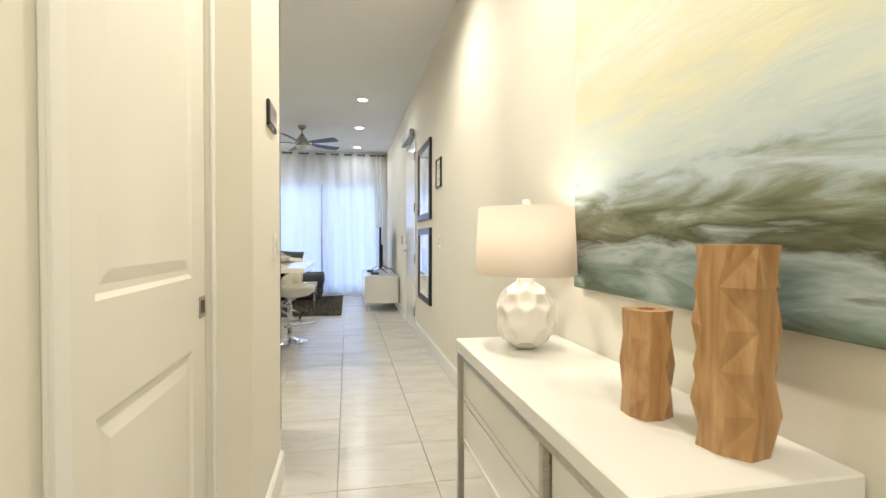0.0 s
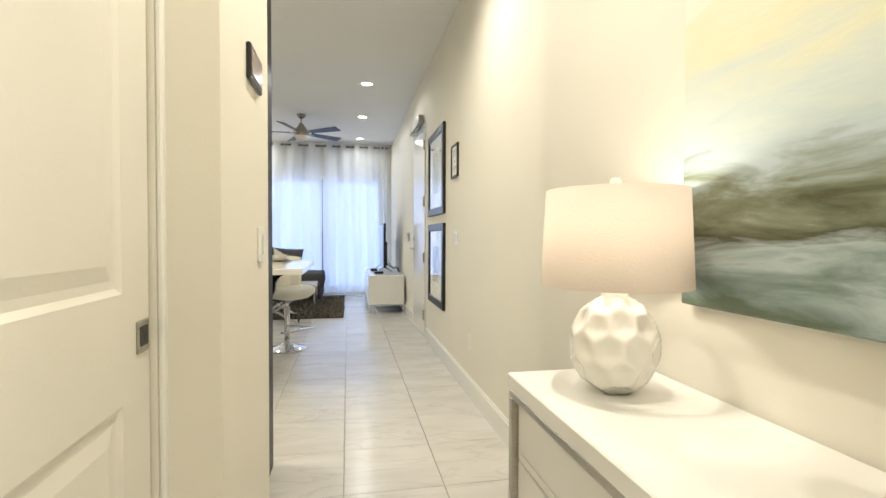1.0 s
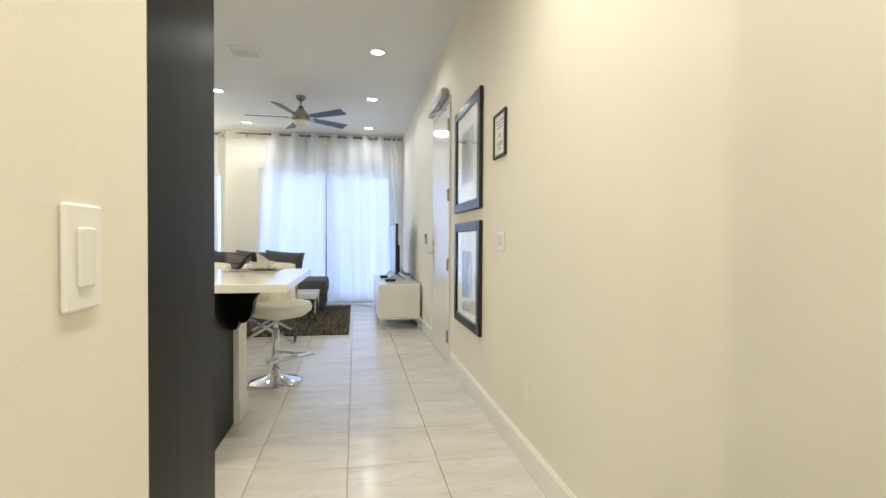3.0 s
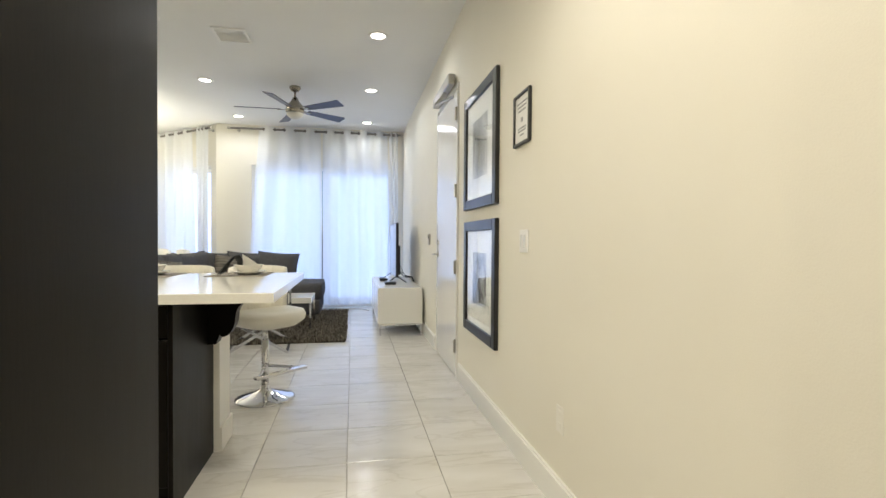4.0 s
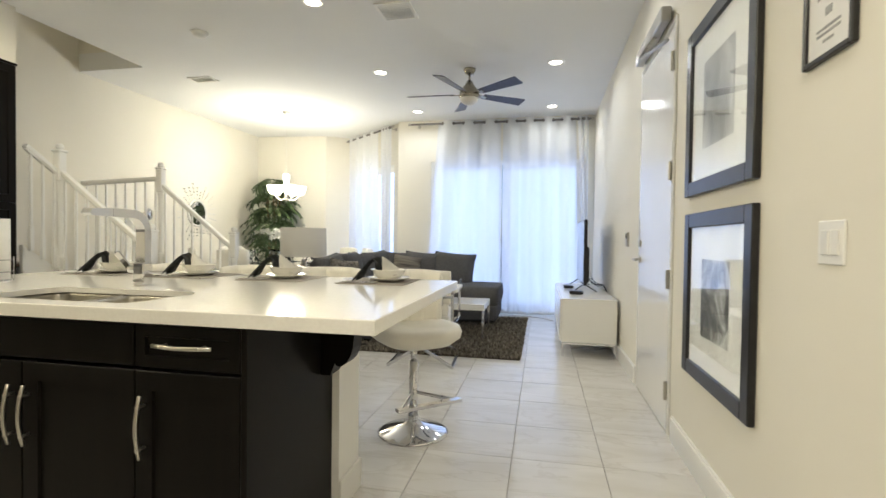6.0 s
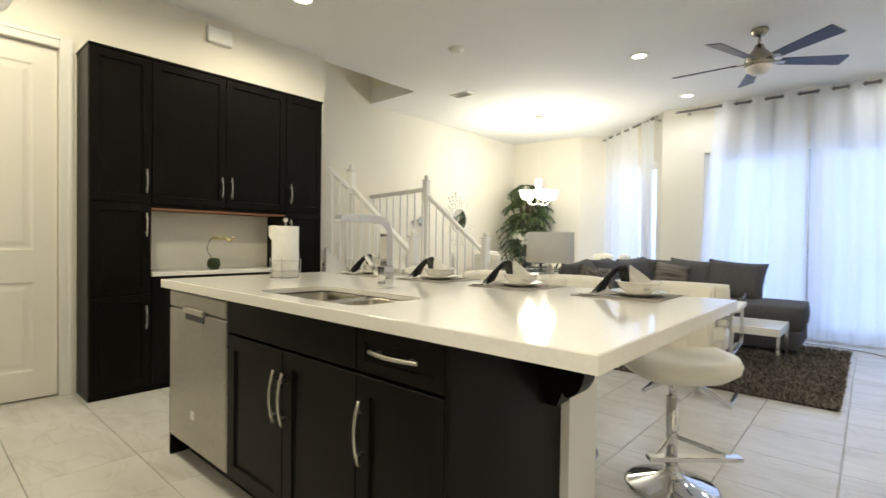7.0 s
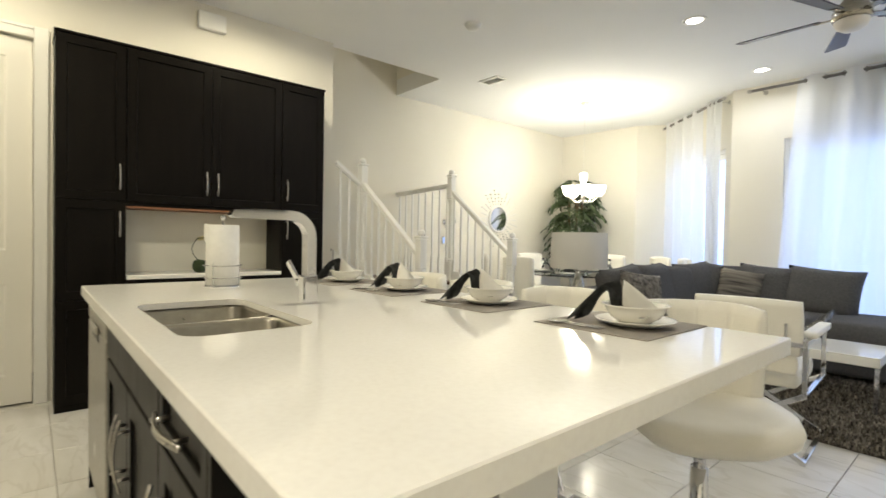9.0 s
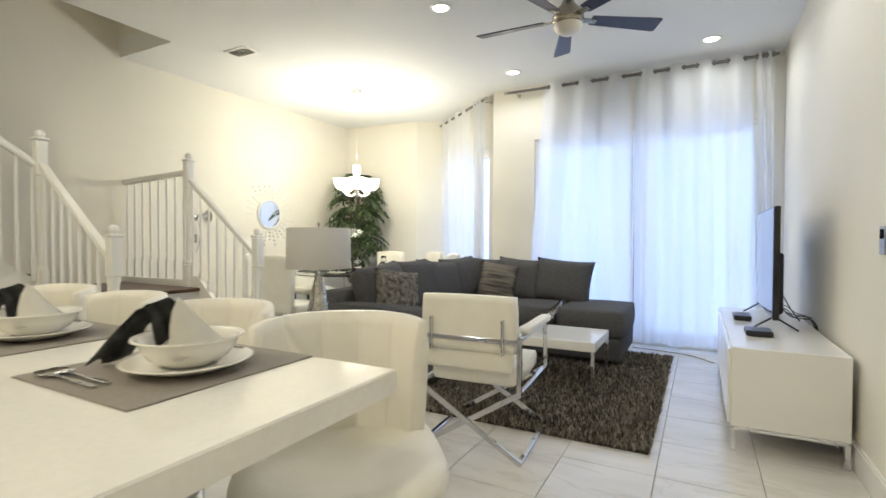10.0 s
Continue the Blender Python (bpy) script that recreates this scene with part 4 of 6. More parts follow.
d = shaker(0.37, 0.58, "door", pose(0.003, 0, 0.11), base)
bow_handle(d, pose(0.33, 0, 0.44), 0.14)
rg = thing("range_cooker", "stainless steel range with black glass oven door", "range", pose(-2.84, 4.845, 0, 0, 0, 180))
part("body", box(B(), 0, 0.755, 0.02, 0.52, 0.06, 0.90), STEEL, rg)
part("oven_door", box(B(), 0.005, 0.75, -0.02, 0.02, 0.25, 0.835, 0.008), STEEL, rg)
part("oven_window", box(B(), 0.12, 0.635, -0.024, -0.019, 0.34, 0.70), SCREEN, rg, "black glass window")
part("lower_drawer", box(B(), 0.005, 0.75, -0.015, 0.02, 0.07, 0.235, 0.006), STEEL, rg)
bm = B()
rod(bm, (0.05, -0.065, 0.805), (0.705, -0.065, 0.805), 0.012, 12)
for x in (0.08, 0.675):
    rod(bm, (x, -0.02, 0.805), (x, -0.065, 0.805), 0.009, 8)
part("oven_handle", bm, CHROME, rg, "chrome bar handle")
part("control_panel", box(B(), 0.005, 0.75, -0.012, 0.02, 0.842, 0.90, 0.006), STEEL, rg)
part("cooktop", box(B(), 0.0, 0.755, 0.0, 0.52, 0.90, 0.914, 0.003), SCREEN, rg, "black glass cooktop")
for k in range(5):
    bm = B()
    cyl(bm, 0.021, 0.018, 0, 0.03, 18, pose(0.10 + 0.14 * k, -0.012, 0.871, 90))
    part("knob", bm, STEEL, rg, "steel knob")
def towel_fold(u, v):
    s = v * 2 - 1
    return (-3.40 + 0.26 * (u - 0.5), 4.91 + 0.022 * math.copysign(1, s) * min(1, abs(s) * 6) + 0.01 * math.sin(9 * u), 0.822 - 0.36 * max(0, abs(s) - 0.06) + 0.01 * math.sin(5 * u))
TERRY = varied(mat("grey_terry", (0.42, 0.41, 0.39), 1.0, spec=0.05), [(0.22, 0.215, 0.21), (0.62, 0.61, 0.585)], 9, bump=0.8, bump_scale=260)
tagged(part("dish_towel", sheet(towel_fold, 0.01), TERRY, None, "", True), "grey and white dish towel hung over the oven handle", "towel")
def towel_fold_b(u, v):
    x, y, z = towel_fold(u, v)
    return (x + 0.16, y + 0.012 + 0.02 * math.sin(11 * u), z + 0.03 + 0.02 * math.sin(8 * u) - 0.06 * u * abs(2 * v - 1))
tagged(part("dish_towel", sheet(towel_fold_b, 0.016), TERRY, None, "", True), "thick pale dish towel hung over the oven handle", "towel")
wt = thing("kitchen_worktop", "white quartz worktop beside the range", "worktop")
part("slab", box(B(), KITX + 0.002, -3.6, 4.325, 4.875, 0.874, 0.914, 0.003), QUARTZ, wt)
part("splashback", box(B(), KITX + 0.003, KITX + 0.015, 4.33, 4.872, 0.915, 1.36, 0.002), QUARTZ, wt, "upright quartz splashback")
tall = thing("fridge_surround", "tall dark wood side panels and cabinet beside the entry", "cabinet")
part("side_panel", box(B(), -0.174, -0.149, 4.445, 5.08, 0.0, 2.98, 0.002), DARK, tall, "tall dark wooden end panel")
part("side_panel", box(B(), -1.159, -1.134, 4.445, 5.08, 0.0, 2.98, 0.002), DARK, tall)
part("top_cabinet", box(B(), -1.134, -0.174, 4.445, 5.05, 1.86, 2.98, 0.002), DARK, tall)
fridge = thing("refrigerator", "stainless steel refrigerator between dark panels", "refrigerator")
part("body", box(B(), -1.124, -0.184, 4.46, 5.0, 0.02, 1.82), BLACK, fridge)
for x0, x1 in ((-1.12, -0.658), (-0.652, -0.19)):
    part("door", box(B(), x0, x1, 5.0, 5.05, 0.62, 1.82, 0.01), STEEL, fridge)
part("freezer_drawer", box(B(), -1.12, -0.19, 5.0, 5.05, 0.05, 0.60, 0.01), STEEL, fridge)


# ---- stairs ----
RISE, RUN, SYA, SYB = 0.175, 0.235, 8.5, 9.6
stair = thing("staircase", "white staircase with dark wooden treads and white balusters", "staircase")
LANDZ = 4 * RISE
for k in range(3):
    x1 = -2.98 - RUN * k
    part("riser", box(B(), x1 - 0.02, x1, SYA, SYB, RISE * k, RISE * (k + 1) - 0.03), TRIM, stair, "white painted riser")
    part("tread", box(B(), x1 - RUN - 0.005, x1 + 0.025, SYA - 0.02, SYB + 0.02, RISE * (k + 1) - 0.03, RISE * (k + 1), 0.008), TREADWOOD, stair, "dark stained wooden tread")
x1 = -2.98 - RUN * 3
part("riser", box(B(), x1 - 0.02, x1, SYA, SYB, RISE * 3, LANDZ - 0.03), TRIM, stair, "white painted riser")
part("landing", box(B(), WESTX, x1 + 0.025, SYA, SYB, LANDZ - 0.03, LANDZ, 0.006), TREADWOOD, stair, "dark wooden landing")
part("landing_base", box(B(), WESTX, x1 - 0.02, SYA, SYB, 0, LANDZ - 0.03), TRIM, stair)
for k in range(9):
    y1 = SYA - 0.25 * k
    z = LANDZ + RISE * k
    part("riser", box(B(), WESTX, KITX - 0.12, y1 - 0.02, y1, z, z + RISE - 0.03), TRIM, stair, "white painted riser")
    part("tread", box(B(), WESTX, KITX - 0.12, y1 - 0.25, y1 + 0.025, z + RISE - 0.03, z + RISE, 0.008), TREADWOOD, stair, "dark stained wooden tread")
for y0, y1 in ((SYA - 0.035, SYA), (SYB, SYB + 0.035)):
    bm = B()
    prism(bm, [(-2.93, 0), (-2.93, 0.11), (x1 - 0.02, LANDZ + 0.10), (x1 - 0.12, LANDZ + 0.10), (x1 - 0.12, 0)], "y", y0, y1)
    part("stringer", bm, TRIM, stair, "white painted stringer")
bm = B()
box(bm, WESTX, x1 - 0.12, SYB, SYB + 0.035, 0, LANDZ + 0.06)
part("stringer", bm, TRIM, stair)
bm = B()
prism(bm, [(SYA, LANDZ - 0.1), (SYA, LANDZ + 0.12), (8.2, LANDZ + 0.34), (8.2, 0.1), (SYA, 0.0)], "x", -3.95, -3.915)
part("stringer", bm, TRIM, stair)


def newel(x, y, z0, z1, r=0.037):
    """A turned post: square foot, slim waist, square head, stepped cap and a small ball."""
    bm = B()
    m = pose(x, y, 0)
    box(bm, x - r, x + r, y - r, y + r, z0, z0 + 0.36, 0.006)
    lathe(bm, [(r * 0.9, z0 + 0.36), (r, z0 + 0.375), (r * 0.72, z0 + 0.40), (r * 0.62, z0 + 0.56), (r * 0.78, z1 - 0.40), (r, z1 - 0.345), (r * 0.95, z1 - 0.33)], 16, m)
    box(bm, x - r, x + r, y - r, y + r, z1 - 0.33, z1 - 0.075, 0.007)
    box(bm, x - r - 0.007, x + r + 0.007, y - r - 0.007, y + r + 0.007, z1 - 0.075, z1 - 0.055, 0.005)
    lathe(bm, [(r * 0.6, z1 - 0.055), (r * 0.86, z1 - 0.035), (r * 0.8, z1 - 0.014), (r * 0.4, z1), (0, z1)], 16, m)
    part("newel_post", bm, TRIM, stair, "white turned newel post")


NA, NB2, NC, ND = (-3.85, SYB + 0.02, LANDZ - 0.15, 1.945), (-2.93, SYB + 0.02, 0, 1.235), (-3.87, SYA - 0.02, LANDZ - 0.15, 1.935), (-2.925, SYA - 0.02, 0, 1.235)
for p in (NA, NB2, NC, ND):
    newel(*p)


def handrail(a, b):
    bm = B()
    bar(bm, a, b, 0.05, 0.036)
    bar(bm, (a[0], a[1], a[2] - 0.028), (b[0], b[1], b[2] - 0.024), 0.032, 0.014)
    part("handrail", bm, TRIM, stair, "white painted handrail")


def balusters(a, b, za, zb, n):
    """Balusters from a to b (top of rail) down to za, zb."""
    for k in range(n):
        u = (k + 0.5) / n
        x, y, z = (a[i] + (b[i] - a[i]) * u for i in range(3))
        z0 = za + (zb - za) * u
        bm = B()
        box(bm, x - 0.014, x + 0.014, y - 0.014, y + 0.014, z0, z0 + 0.18)
        lathe(bm, [(0.015, z0 + 0.18), (0.016, z0 + 0.2), (0.011, z0 + 0.22), (0.013, (z + z0) / 2 + 0.1), (0.011, z - 0.03)], 8, pose(x, y, 0))
        part("baluster", bm, TRIM, stair)


for na, nb, n in ((NA, NB2, 8), (NC, ND, 8)):
    a, b = (na[0], na[1], na[3] - 0.235), (nb[0], nb[1], nb[3] - 0.235)
    handrail(a, b)
    balusters(a, b, LANDZ + 0.06, 0.10, n)
a, b = (WESTX + 0.02, NA[1], 1.735), (NA[0], NA[1], 1.775)
handrail(a, b)
balusters(a, b, LANDZ + 0.05, LANDZ + 0.05, 8)
a, b = (NC[0] - 0.02, 8.2, 1.87), (NC[0], NC[1], 1.66)
handrail(a, b)
balusters(a, b, LANDZ + 0.33, LANDZ + 0.1, 3)

# ---- living room ----
rug = thing("shag_rug", "dark grey-brown shaggy rug under the seating", "rug", pose(0, -0.08, 0))
RUGM = varied(mat("shag_pile", (0.08, 0.07, 0.06), 1.0, spec=0.05), [(0.030, 0.026, 0.022), (0.075, 0.066, 0.055), (0.16, 0.14, 0.115)], 45, bump=1.0, bump_scale=150)
RX0, RX1, RY0, RY1 = -2.05, 0.165, 9.59, 12.0
part("backing", box(B(), RX0 + 0.02, RX1 - 0.02, RY0 + 0.02, RY1 - 0.02, 0.0, 0.015), RUGM, rug)
rng = random.Random(7)
vs, fs = [], []
for k in range(30000):
    x, y = rng.uniform(RX0 + 0.01, RX1 - 0.01), rng.uniform(RY0 + 0.01, RY1 - 0.01)
    a, ln, le = rng.uniform(0, 6.283), rng.uniform(0.018, 0.038), rng.uniform(0.0, 0.028)
    w = 0.0065
    dx, dy = math.cos(a), math.sin(a)
    i = len(vs)
    vs += [(x - dy * w, y + dx * w, 0.008), (x + dy * w, y - dx * w, 0.008), (x + dx * le - dy * w * 0.5, y + dy * le + dx * w * 0.5, 0.012 + ln), (x + dx * le + dy * w * 0.5, y + dy * le - dx * w * 0.5, 0.012 + ln)]
    fs.append((i, i + 1, i + 3, i + 2))
me = bpy.data.meshes.new("pile")
me.from_pydata(vs, [], fs)
RUGP = mat("shag_strands", (0.08, 0.07, 0.06), 0.9, spec=0.2)
rn = RUGP.node_tree.nodes
geo, ramp = rn.new("ShaderNodeNewGeometry"), rn.new("ShaderNodeValToRGB")
for e, p, c in zip(ramp.color_ramp.elements, (0.0, 1.0), ((0.06, 0.052, 0.044), (0.36, 0.32, 0.26))):
    e.position, e.color = p, (*c, 1)
RUGP.node_tree.links.new(geo.outputs["Random Per Island"], ramp.inputs[0])
RUGP.node_tree.links.new(ramp.outputs[0], rn["Principled BSDF"].inputs["Base Color"])
me.materials.append(RUGP)
pile = new("shag_surface", me)
pile.parent = rug
tagged(pile, "long shaggy strands", kind="stuff")

sofa = thing("sectional_sofa", "charcoal fabric L-shaped sectional sofa with chaise", "sofa", pose(0, -0.08, 0))
bm = B()
box(bm, -2.38, -1.42, 9.86, 12.24, 0.06, 0.27, 0.03, 2)
box(bm, -1.42, -0.235, 11.30, 12.24, 0.06, 0.27, 0.03, 2)
part("base_frame", bm, GREYFAB, sofa)
for x0, x1, y0, y1 in ((-2.2, -1.40, 10.06, 10.72), (-2.2, -1.40, 10.73, 11.36), (-2.2, -1.42, 11.37, 12.05), (-1.41, -0.84, 11.28, 12.0), (-0.83, -0.19, 11.27, 12.22)):
    part("seat_cushion", cushion(B(), x0, x1, y0, y1, 0.26, 0.52, 0.26), GREYFAB, sofa, "", True)
part("arm", cushion(B(), -2.38, -1.40, 9.84, 10.07, 0.06, 0.64, 0.2), GREYFAB, sofa, "padded sofa arm", True)
part("back_frame", cushion(B(), -2.42, -2.2, 9.86, 12.26, 0.06, 0.74, 0.15), GREYFAB, sofa, "", True)
part("back_frame", cushion(B(), -2.4, -0.85, 12.05, 12.26, 0.06, 0.74, 0.15), GREYFAB, sofa, "", True)
for (cx, cy, a, w) in ((-2.08, 10.30, 84, 0.62), (-2.06, 10.83, 93, 0.62), (-2.07, 11.32, 88, 0.60), (-2.02, 11.74, 70, 0.52), (-1.80, 12.0, 28, 0.54), (-1.42, 12.03, 4, 0.56), (-0.93, 12.02, -3, 0.64)):
    part("back_cushion", pillow(B(), w, 0.50, 0.27, 12, pose(cx, cy, 0.70 + 0.012 * math.sin(7 * cx + 5 * cy), -15, 4 * math.sin(9 * cy), a + 7 * math.sin(5 * cx + 3 * cy))), GREYFAB, sofa, "plump charcoal back cushion", True)
for x, y in ((-2.3, 9.93), (-1.48, 9.93), (-1.48, 11.38), (-0.35, 11.38), (-0.35, 12.15)):
    bm = B()
    box(bm, x - 0.03, x + 0.03, y - 0.03, y + 0.03, 0.0, 0.07)
    part("foot", bm, DARK, sofa)

STRIPE = varied(mat("striped_weave", (0.20, 0.18, 0.15), 0.9, spec=0.1), [(0.06, 0.055, 0.05), (0.30, 0.27, 0.225)], 3.0, (1, 1, 11), detail=2, bump=0.5, bump_scale=300)
FURRY = varied(mat("mottled_weave", (0.20, 0.18, 0.15), 0.9, spec=0.1), [(0.05, 0.046, 0.04), (0.30, 0.27, 0.23)], 28, bump=0.6, bump_scale=200)
for x, y, a, mt, lb in ((-1.86, 10.22, 62, FURRY, "mottled grey-brown throw pillow on the sofa"), (-1.60, 11.83, 14, STRIPE, "grey and cream striped throw pillow on the sofa")):
    p = tagged(part("throw_pillow", pillow(B(), 0.42, 0.42, 0.16), mt, None, "", True), lb, "pillow")
    p.matrix_world = pose(x, y - 0.08, 0.69, -18, 8, a)


def director_chair(m):
    c = thing("lounge_chair", "white leather armchair on a chrome X-frame", "armchair", m)
    part("seat", cushion(B(), -0.25, 0.25, -0.26, 0.28, 0.37, 0.47, 0.2), LEATHER, c, "white leather seat pad", True)
    part("backrest", cushion(B(), -0.27, 0.27, -0.335, -0.265, 0.56, 0.86, 0.12, 8), LEATHER, c, "upright white leather back panel", True)
    part("lower_back", cushion(B(), -0.25, 0.25, -0.32, -0.285, 0.46, 0.575, 0.12, 6), LEATHER, c, "lower white leather band", True)
    for sx in (-1, 1):
        bm = B()
        x = sx * 0.285
        bar(bm, (x, -0.33, 0.36), (x, -0.33, 0.655), 0.024, 0.024, up=(0, 1, 0))
        bar(bm, (x, 0.28, 0.36), (x, 0.28, 0.645), 0.024, 0.024, up=(0, 1, 0))
        bar(bm, (x, -0.34, 0.645), (x, 0.30, 0.645), 0.024, 0.024)
        bar(bm, (x, -0.34, 0.365), (x, 0.30, 0.365), 0.024, 0.024)
        part("side_frame", bm, CHROME, c, "square chrome side frame")
        bm = B()
        cushion(bm, x - 0.03, x + 0.03, -0.24, 0.31, 0.655, 0.69, 0.2, 6)
        part("armrest", bm, LEATHER, c, "white leather armrest", True)
        bm = B()
        bar(bm, (sx * 0.2, -0.345, 0.56), (sx * 0.2, -0.345, 0.74), 0.03, 0.012, up=(1, 0, 0))
        part("back_bracket", bm, CHROME, c, "chrome bracket")
    for y in (-0.325, 0.275):
        for s in (-1, 1):
            part("leg", bar(B(), (s * 0.285, y + 0.006 * s, 0.365), (-s * 0.285, y + 0.006 * s, 0.015), 0.028, 0.012, up=(0, 1, 0)), CHROME, c, "slanting chrome leg of the cross")
    for x in (-0.285, 0.285):
        part("floor_bar", bar(B(), (x, -0.335, 0.012), (x, 0.285, 0.012), 0.026, 0.024), CHROME, c)
    part("rear_bar", bar(B(), (-0.285, -0.335, 0.63), (0.285, -0.335, 0.63), 0.024, 0.024), CHROME, c)
    return c


director_chair(pose(-0.725, 9.38, 0.0, 0, 0, 4))

ct = thing("coffee_table", "low white lacquer coffee table on chrome legs", "coffee table", pose(0, -0.08, 0))
part("top", box(B(), -0.98, -0.28, 10.38, 10.98, 0.34, 0.41, 0.004), WHITELAC, ct)
for x in (-0.965, -0.295):
    for y in (10.395, 10.965):
        part("leg", box(B(), x - 0.013, x + 0.013, y - 0.013, y + 0.013, 0.0, 0.34, 0.002), CHROME, ct, "slim square chrome leg")
SILVER = varied(mat("hammered_silver", (0.5, 0.48, 0.45), 0.16, 1.0), [(0.34, 0.33, 0.31), (0.66, 0.64, 0.60)], 25, bump=1.0, bump_scale=30)
def leaf_dish(u, v):
    w = 0.10 * math.sin(math.pi * (0.10 + 0.90 * u)) ** 0.7
    x = -0.12 + 0.24 * u
    return (x, (v - 0.5) * 2 * w, 0.012 + 0.20 * u ** 1.7 + 0.06 * (2 * v - 1) ** 2)
ob = tagged(part("leaf_dish", sheet(leaf_dish, 0.006), SILVER, None, "", True), "silver leaf-shaped dish on the coffee table", "dish")
ob.matrix_world = pose(-0.70, 10.54, 0.408, 0, 0, 25)

tv = thing("tv_stand", "low white lacquer TV stand on a chrome frame", "tv stand", pose(0.01, -0.15, 0))
part("body", box(B(), 0.527, 1.045, 9.957, 11.76, 0.14, 0.57, 0.004), WHITELAC, tv)
for k in range(3):
    y0 = 9.97 + 0.595 * k
    part("drawer_front", box(B(), 0.510, 0.527, y0, y0 + 0.585, 0.15, 0.56, 0.003), WHITELAC, tv, "plain white drawer front")
bm = B()
for x in (0.54, 1.03):
    bar(bm, (x, 9.965, 0.13), (x, 11.75, 0.13), 0.022, 0.022)
for y in (9.968, 11.745):
    bar(bm, (0.54, y, 0.13), (1.03, y, 0.13), 0.022, 0.022)
part("chrome_frame", bm, CHROME, tv)
for x in (0.54, 1.03):
    for y in (9.968, 11.745):
        part("leg", box(B(), x - 0.013, x + 0.013, y - 0.013, y + 0.013, 0, 0.13, 0.002), CHROME, tv, "chrome leg")
tele = thing("television", "flat-screen television on splayed feet, switched off", "television", pose(0.787, 10.42, 0.57, 0, 0, -0.3))
part("case", box(B(), 0.0, 0.035, 0, 1.08, 0.075, 0.80, 0.006), BLACK, tele, "thin black case")
part("back_housing", box(B(), 0.033, 0.07, 0.12, 0.96, 0.10, 0.50, 0.012), BLACK, tele)
part("screen", box(B(), -0.002, 0.001, 0.012, 1.068, 0.09, 0.788), SCREEN, tele, "dark glossy screen")
for y in (0.12, 0.96):
    bm = B()
    rod(bm, (0.02, y, 0.085), (-0.10, y - 0.02, 0.004), 0.006, 8)
    rod(bm, (0.02, y, 0.085), (0.15, y - 0.02, 0.004), 0.006, 8)
    part("foot", bm, BLACK, tele, "thin splayed foot")
for x, y, w, d, lb in ((0.70, 10.28, 0.14, 0.17, "small black media box on the stand"), (0.655, 10.95, 0.11, 0.22, "flat black set-top box on the stand")):
    s = thing("media_box", lb, "media box", pose(x, y, 0.57))
    part("case", box(B(), -w / 2, w / 2, -d / 2, d / 2, 0.004, 0.036, 0.005), BLACK, s)
    part("foot", box(B(), -w / 2.6, w / 2.6, -d / 2.6, d / 2.6, 0, 0.005), BLACK, s)


def cable(name, pts, r, label, material):
    cu = bpy.data.curves.new(name, "CURVE")
    cu.dimensions, cu.bevel_depth, cu.bevel_resolution = "3D", r, 2
    sp = cu.splines.new("BEZIER")
    sp.bezier_points.add(len(pts) - 1)
    for b, p in zip(sp.bezier_points, pts):
        b.co, b.handle_left_type, b.handle_right_type = p, "AUTO", "AUTO"
    cu.materials.append(material)
    return tagged(new(name, cu), label, "cable")


rng = random.Random(3)
for k in range(5):
    p0 = (0.86, 10.65 + 0.12 * k, 0.80 - 0.05 * k)
    p1 = (0.92, 10.55 + 0.1 * k + rng.uniform(-0.1, 0.1), 0.64 + rng.uniform(0, 0.05))
    p2 = (0.97, 10.7 + 0.06 * k + rng.uniform(-0.1, 0.1), 0.60 + rng.uniform(0, 0.06))
    p3 = (1.06, 10.75 + 0.04 * k, 0.60)
    cable("cable", [p0, p1, p2, p3, (1.07, 10.8 + 0.03 * k, 0.35)], 0.0032, "thin black cable behind the television", BLACK)
cable("floor_cable", [(0.50, 11.9, 0.006), (0.3, 12.12, 0.006), (0.05, 12.2, 0.006), (-0.25, 12.24, 0.006)], 0.005, "grey cable lying along the curtain hem", GROUT)

# End table and lamp behind the sofa arm
et = thing("end_table", "small white end table beside the sofa", "side table", pose(-1.93, 9.27, 0))
part("top", cyl(B(), 0.25, 0.25, 0.50, 0.525, 32), WHITELAC, et, "", True)
part("stem", cyl(B(), 0.025, 0.025, 0.02, 0.50, 16), CHROME, et, "", True)
part("foot", cyl(B(), 0.17, 0.16, 0.0, 0.02, 32), CHROME, et, "", True)


def shade_mat(name, colour, trans):
    m = bpy.data.materials.new(name)
    m.use_nodes = True
    t, n = m.node_tree, m.node_tree.nodes
    n.remove(n["Principled BSDF"])
    a, b, mx = n.new("ShaderNodeBsdfDiffuse"), n.new("ShaderNodeBsdfTranslucent"), n.new("ShaderNodeMixShader")
    no, bp, co = n.new("ShaderNodeTexNoise"), n.new("ShaderNodeBump"), n.new("ShaderNodeTexCoord")
    no.inputs["Scale"].default_value = 260
    bp.inputs["Strength"].default_value, bp.inputs["Distance"].default_value = 0.3, 0.004
    t.links.new(co.outputs["Object"], no.inputs["Vector"])
    t.links.new(no.outputs["Fac"], bp.inputs["Height"])
    t.links.new(bp.outputs[0], a.inputs["Normal"])
    a.inputs[0].default_value, b.inputs[0].default_value = (*colour, 1), (*colour, 1)
    mx.inputs[0].default_value = trans
    t.links.new(a.outputs[0], mx.inputs[1])
    t.links.new(b.outputs[0], mx.inputs[2])
    t.links.new(mx.outputs[0], n["Material Output"].inputs[0])
    return m


GREYSHADE = shade_mat("grey_linen", (0.62, 0.60, 0.56), 0.25)
PINKSHADE = shade_mat("cream_linen", (0.84, 0.77, 0.70), 0.4)


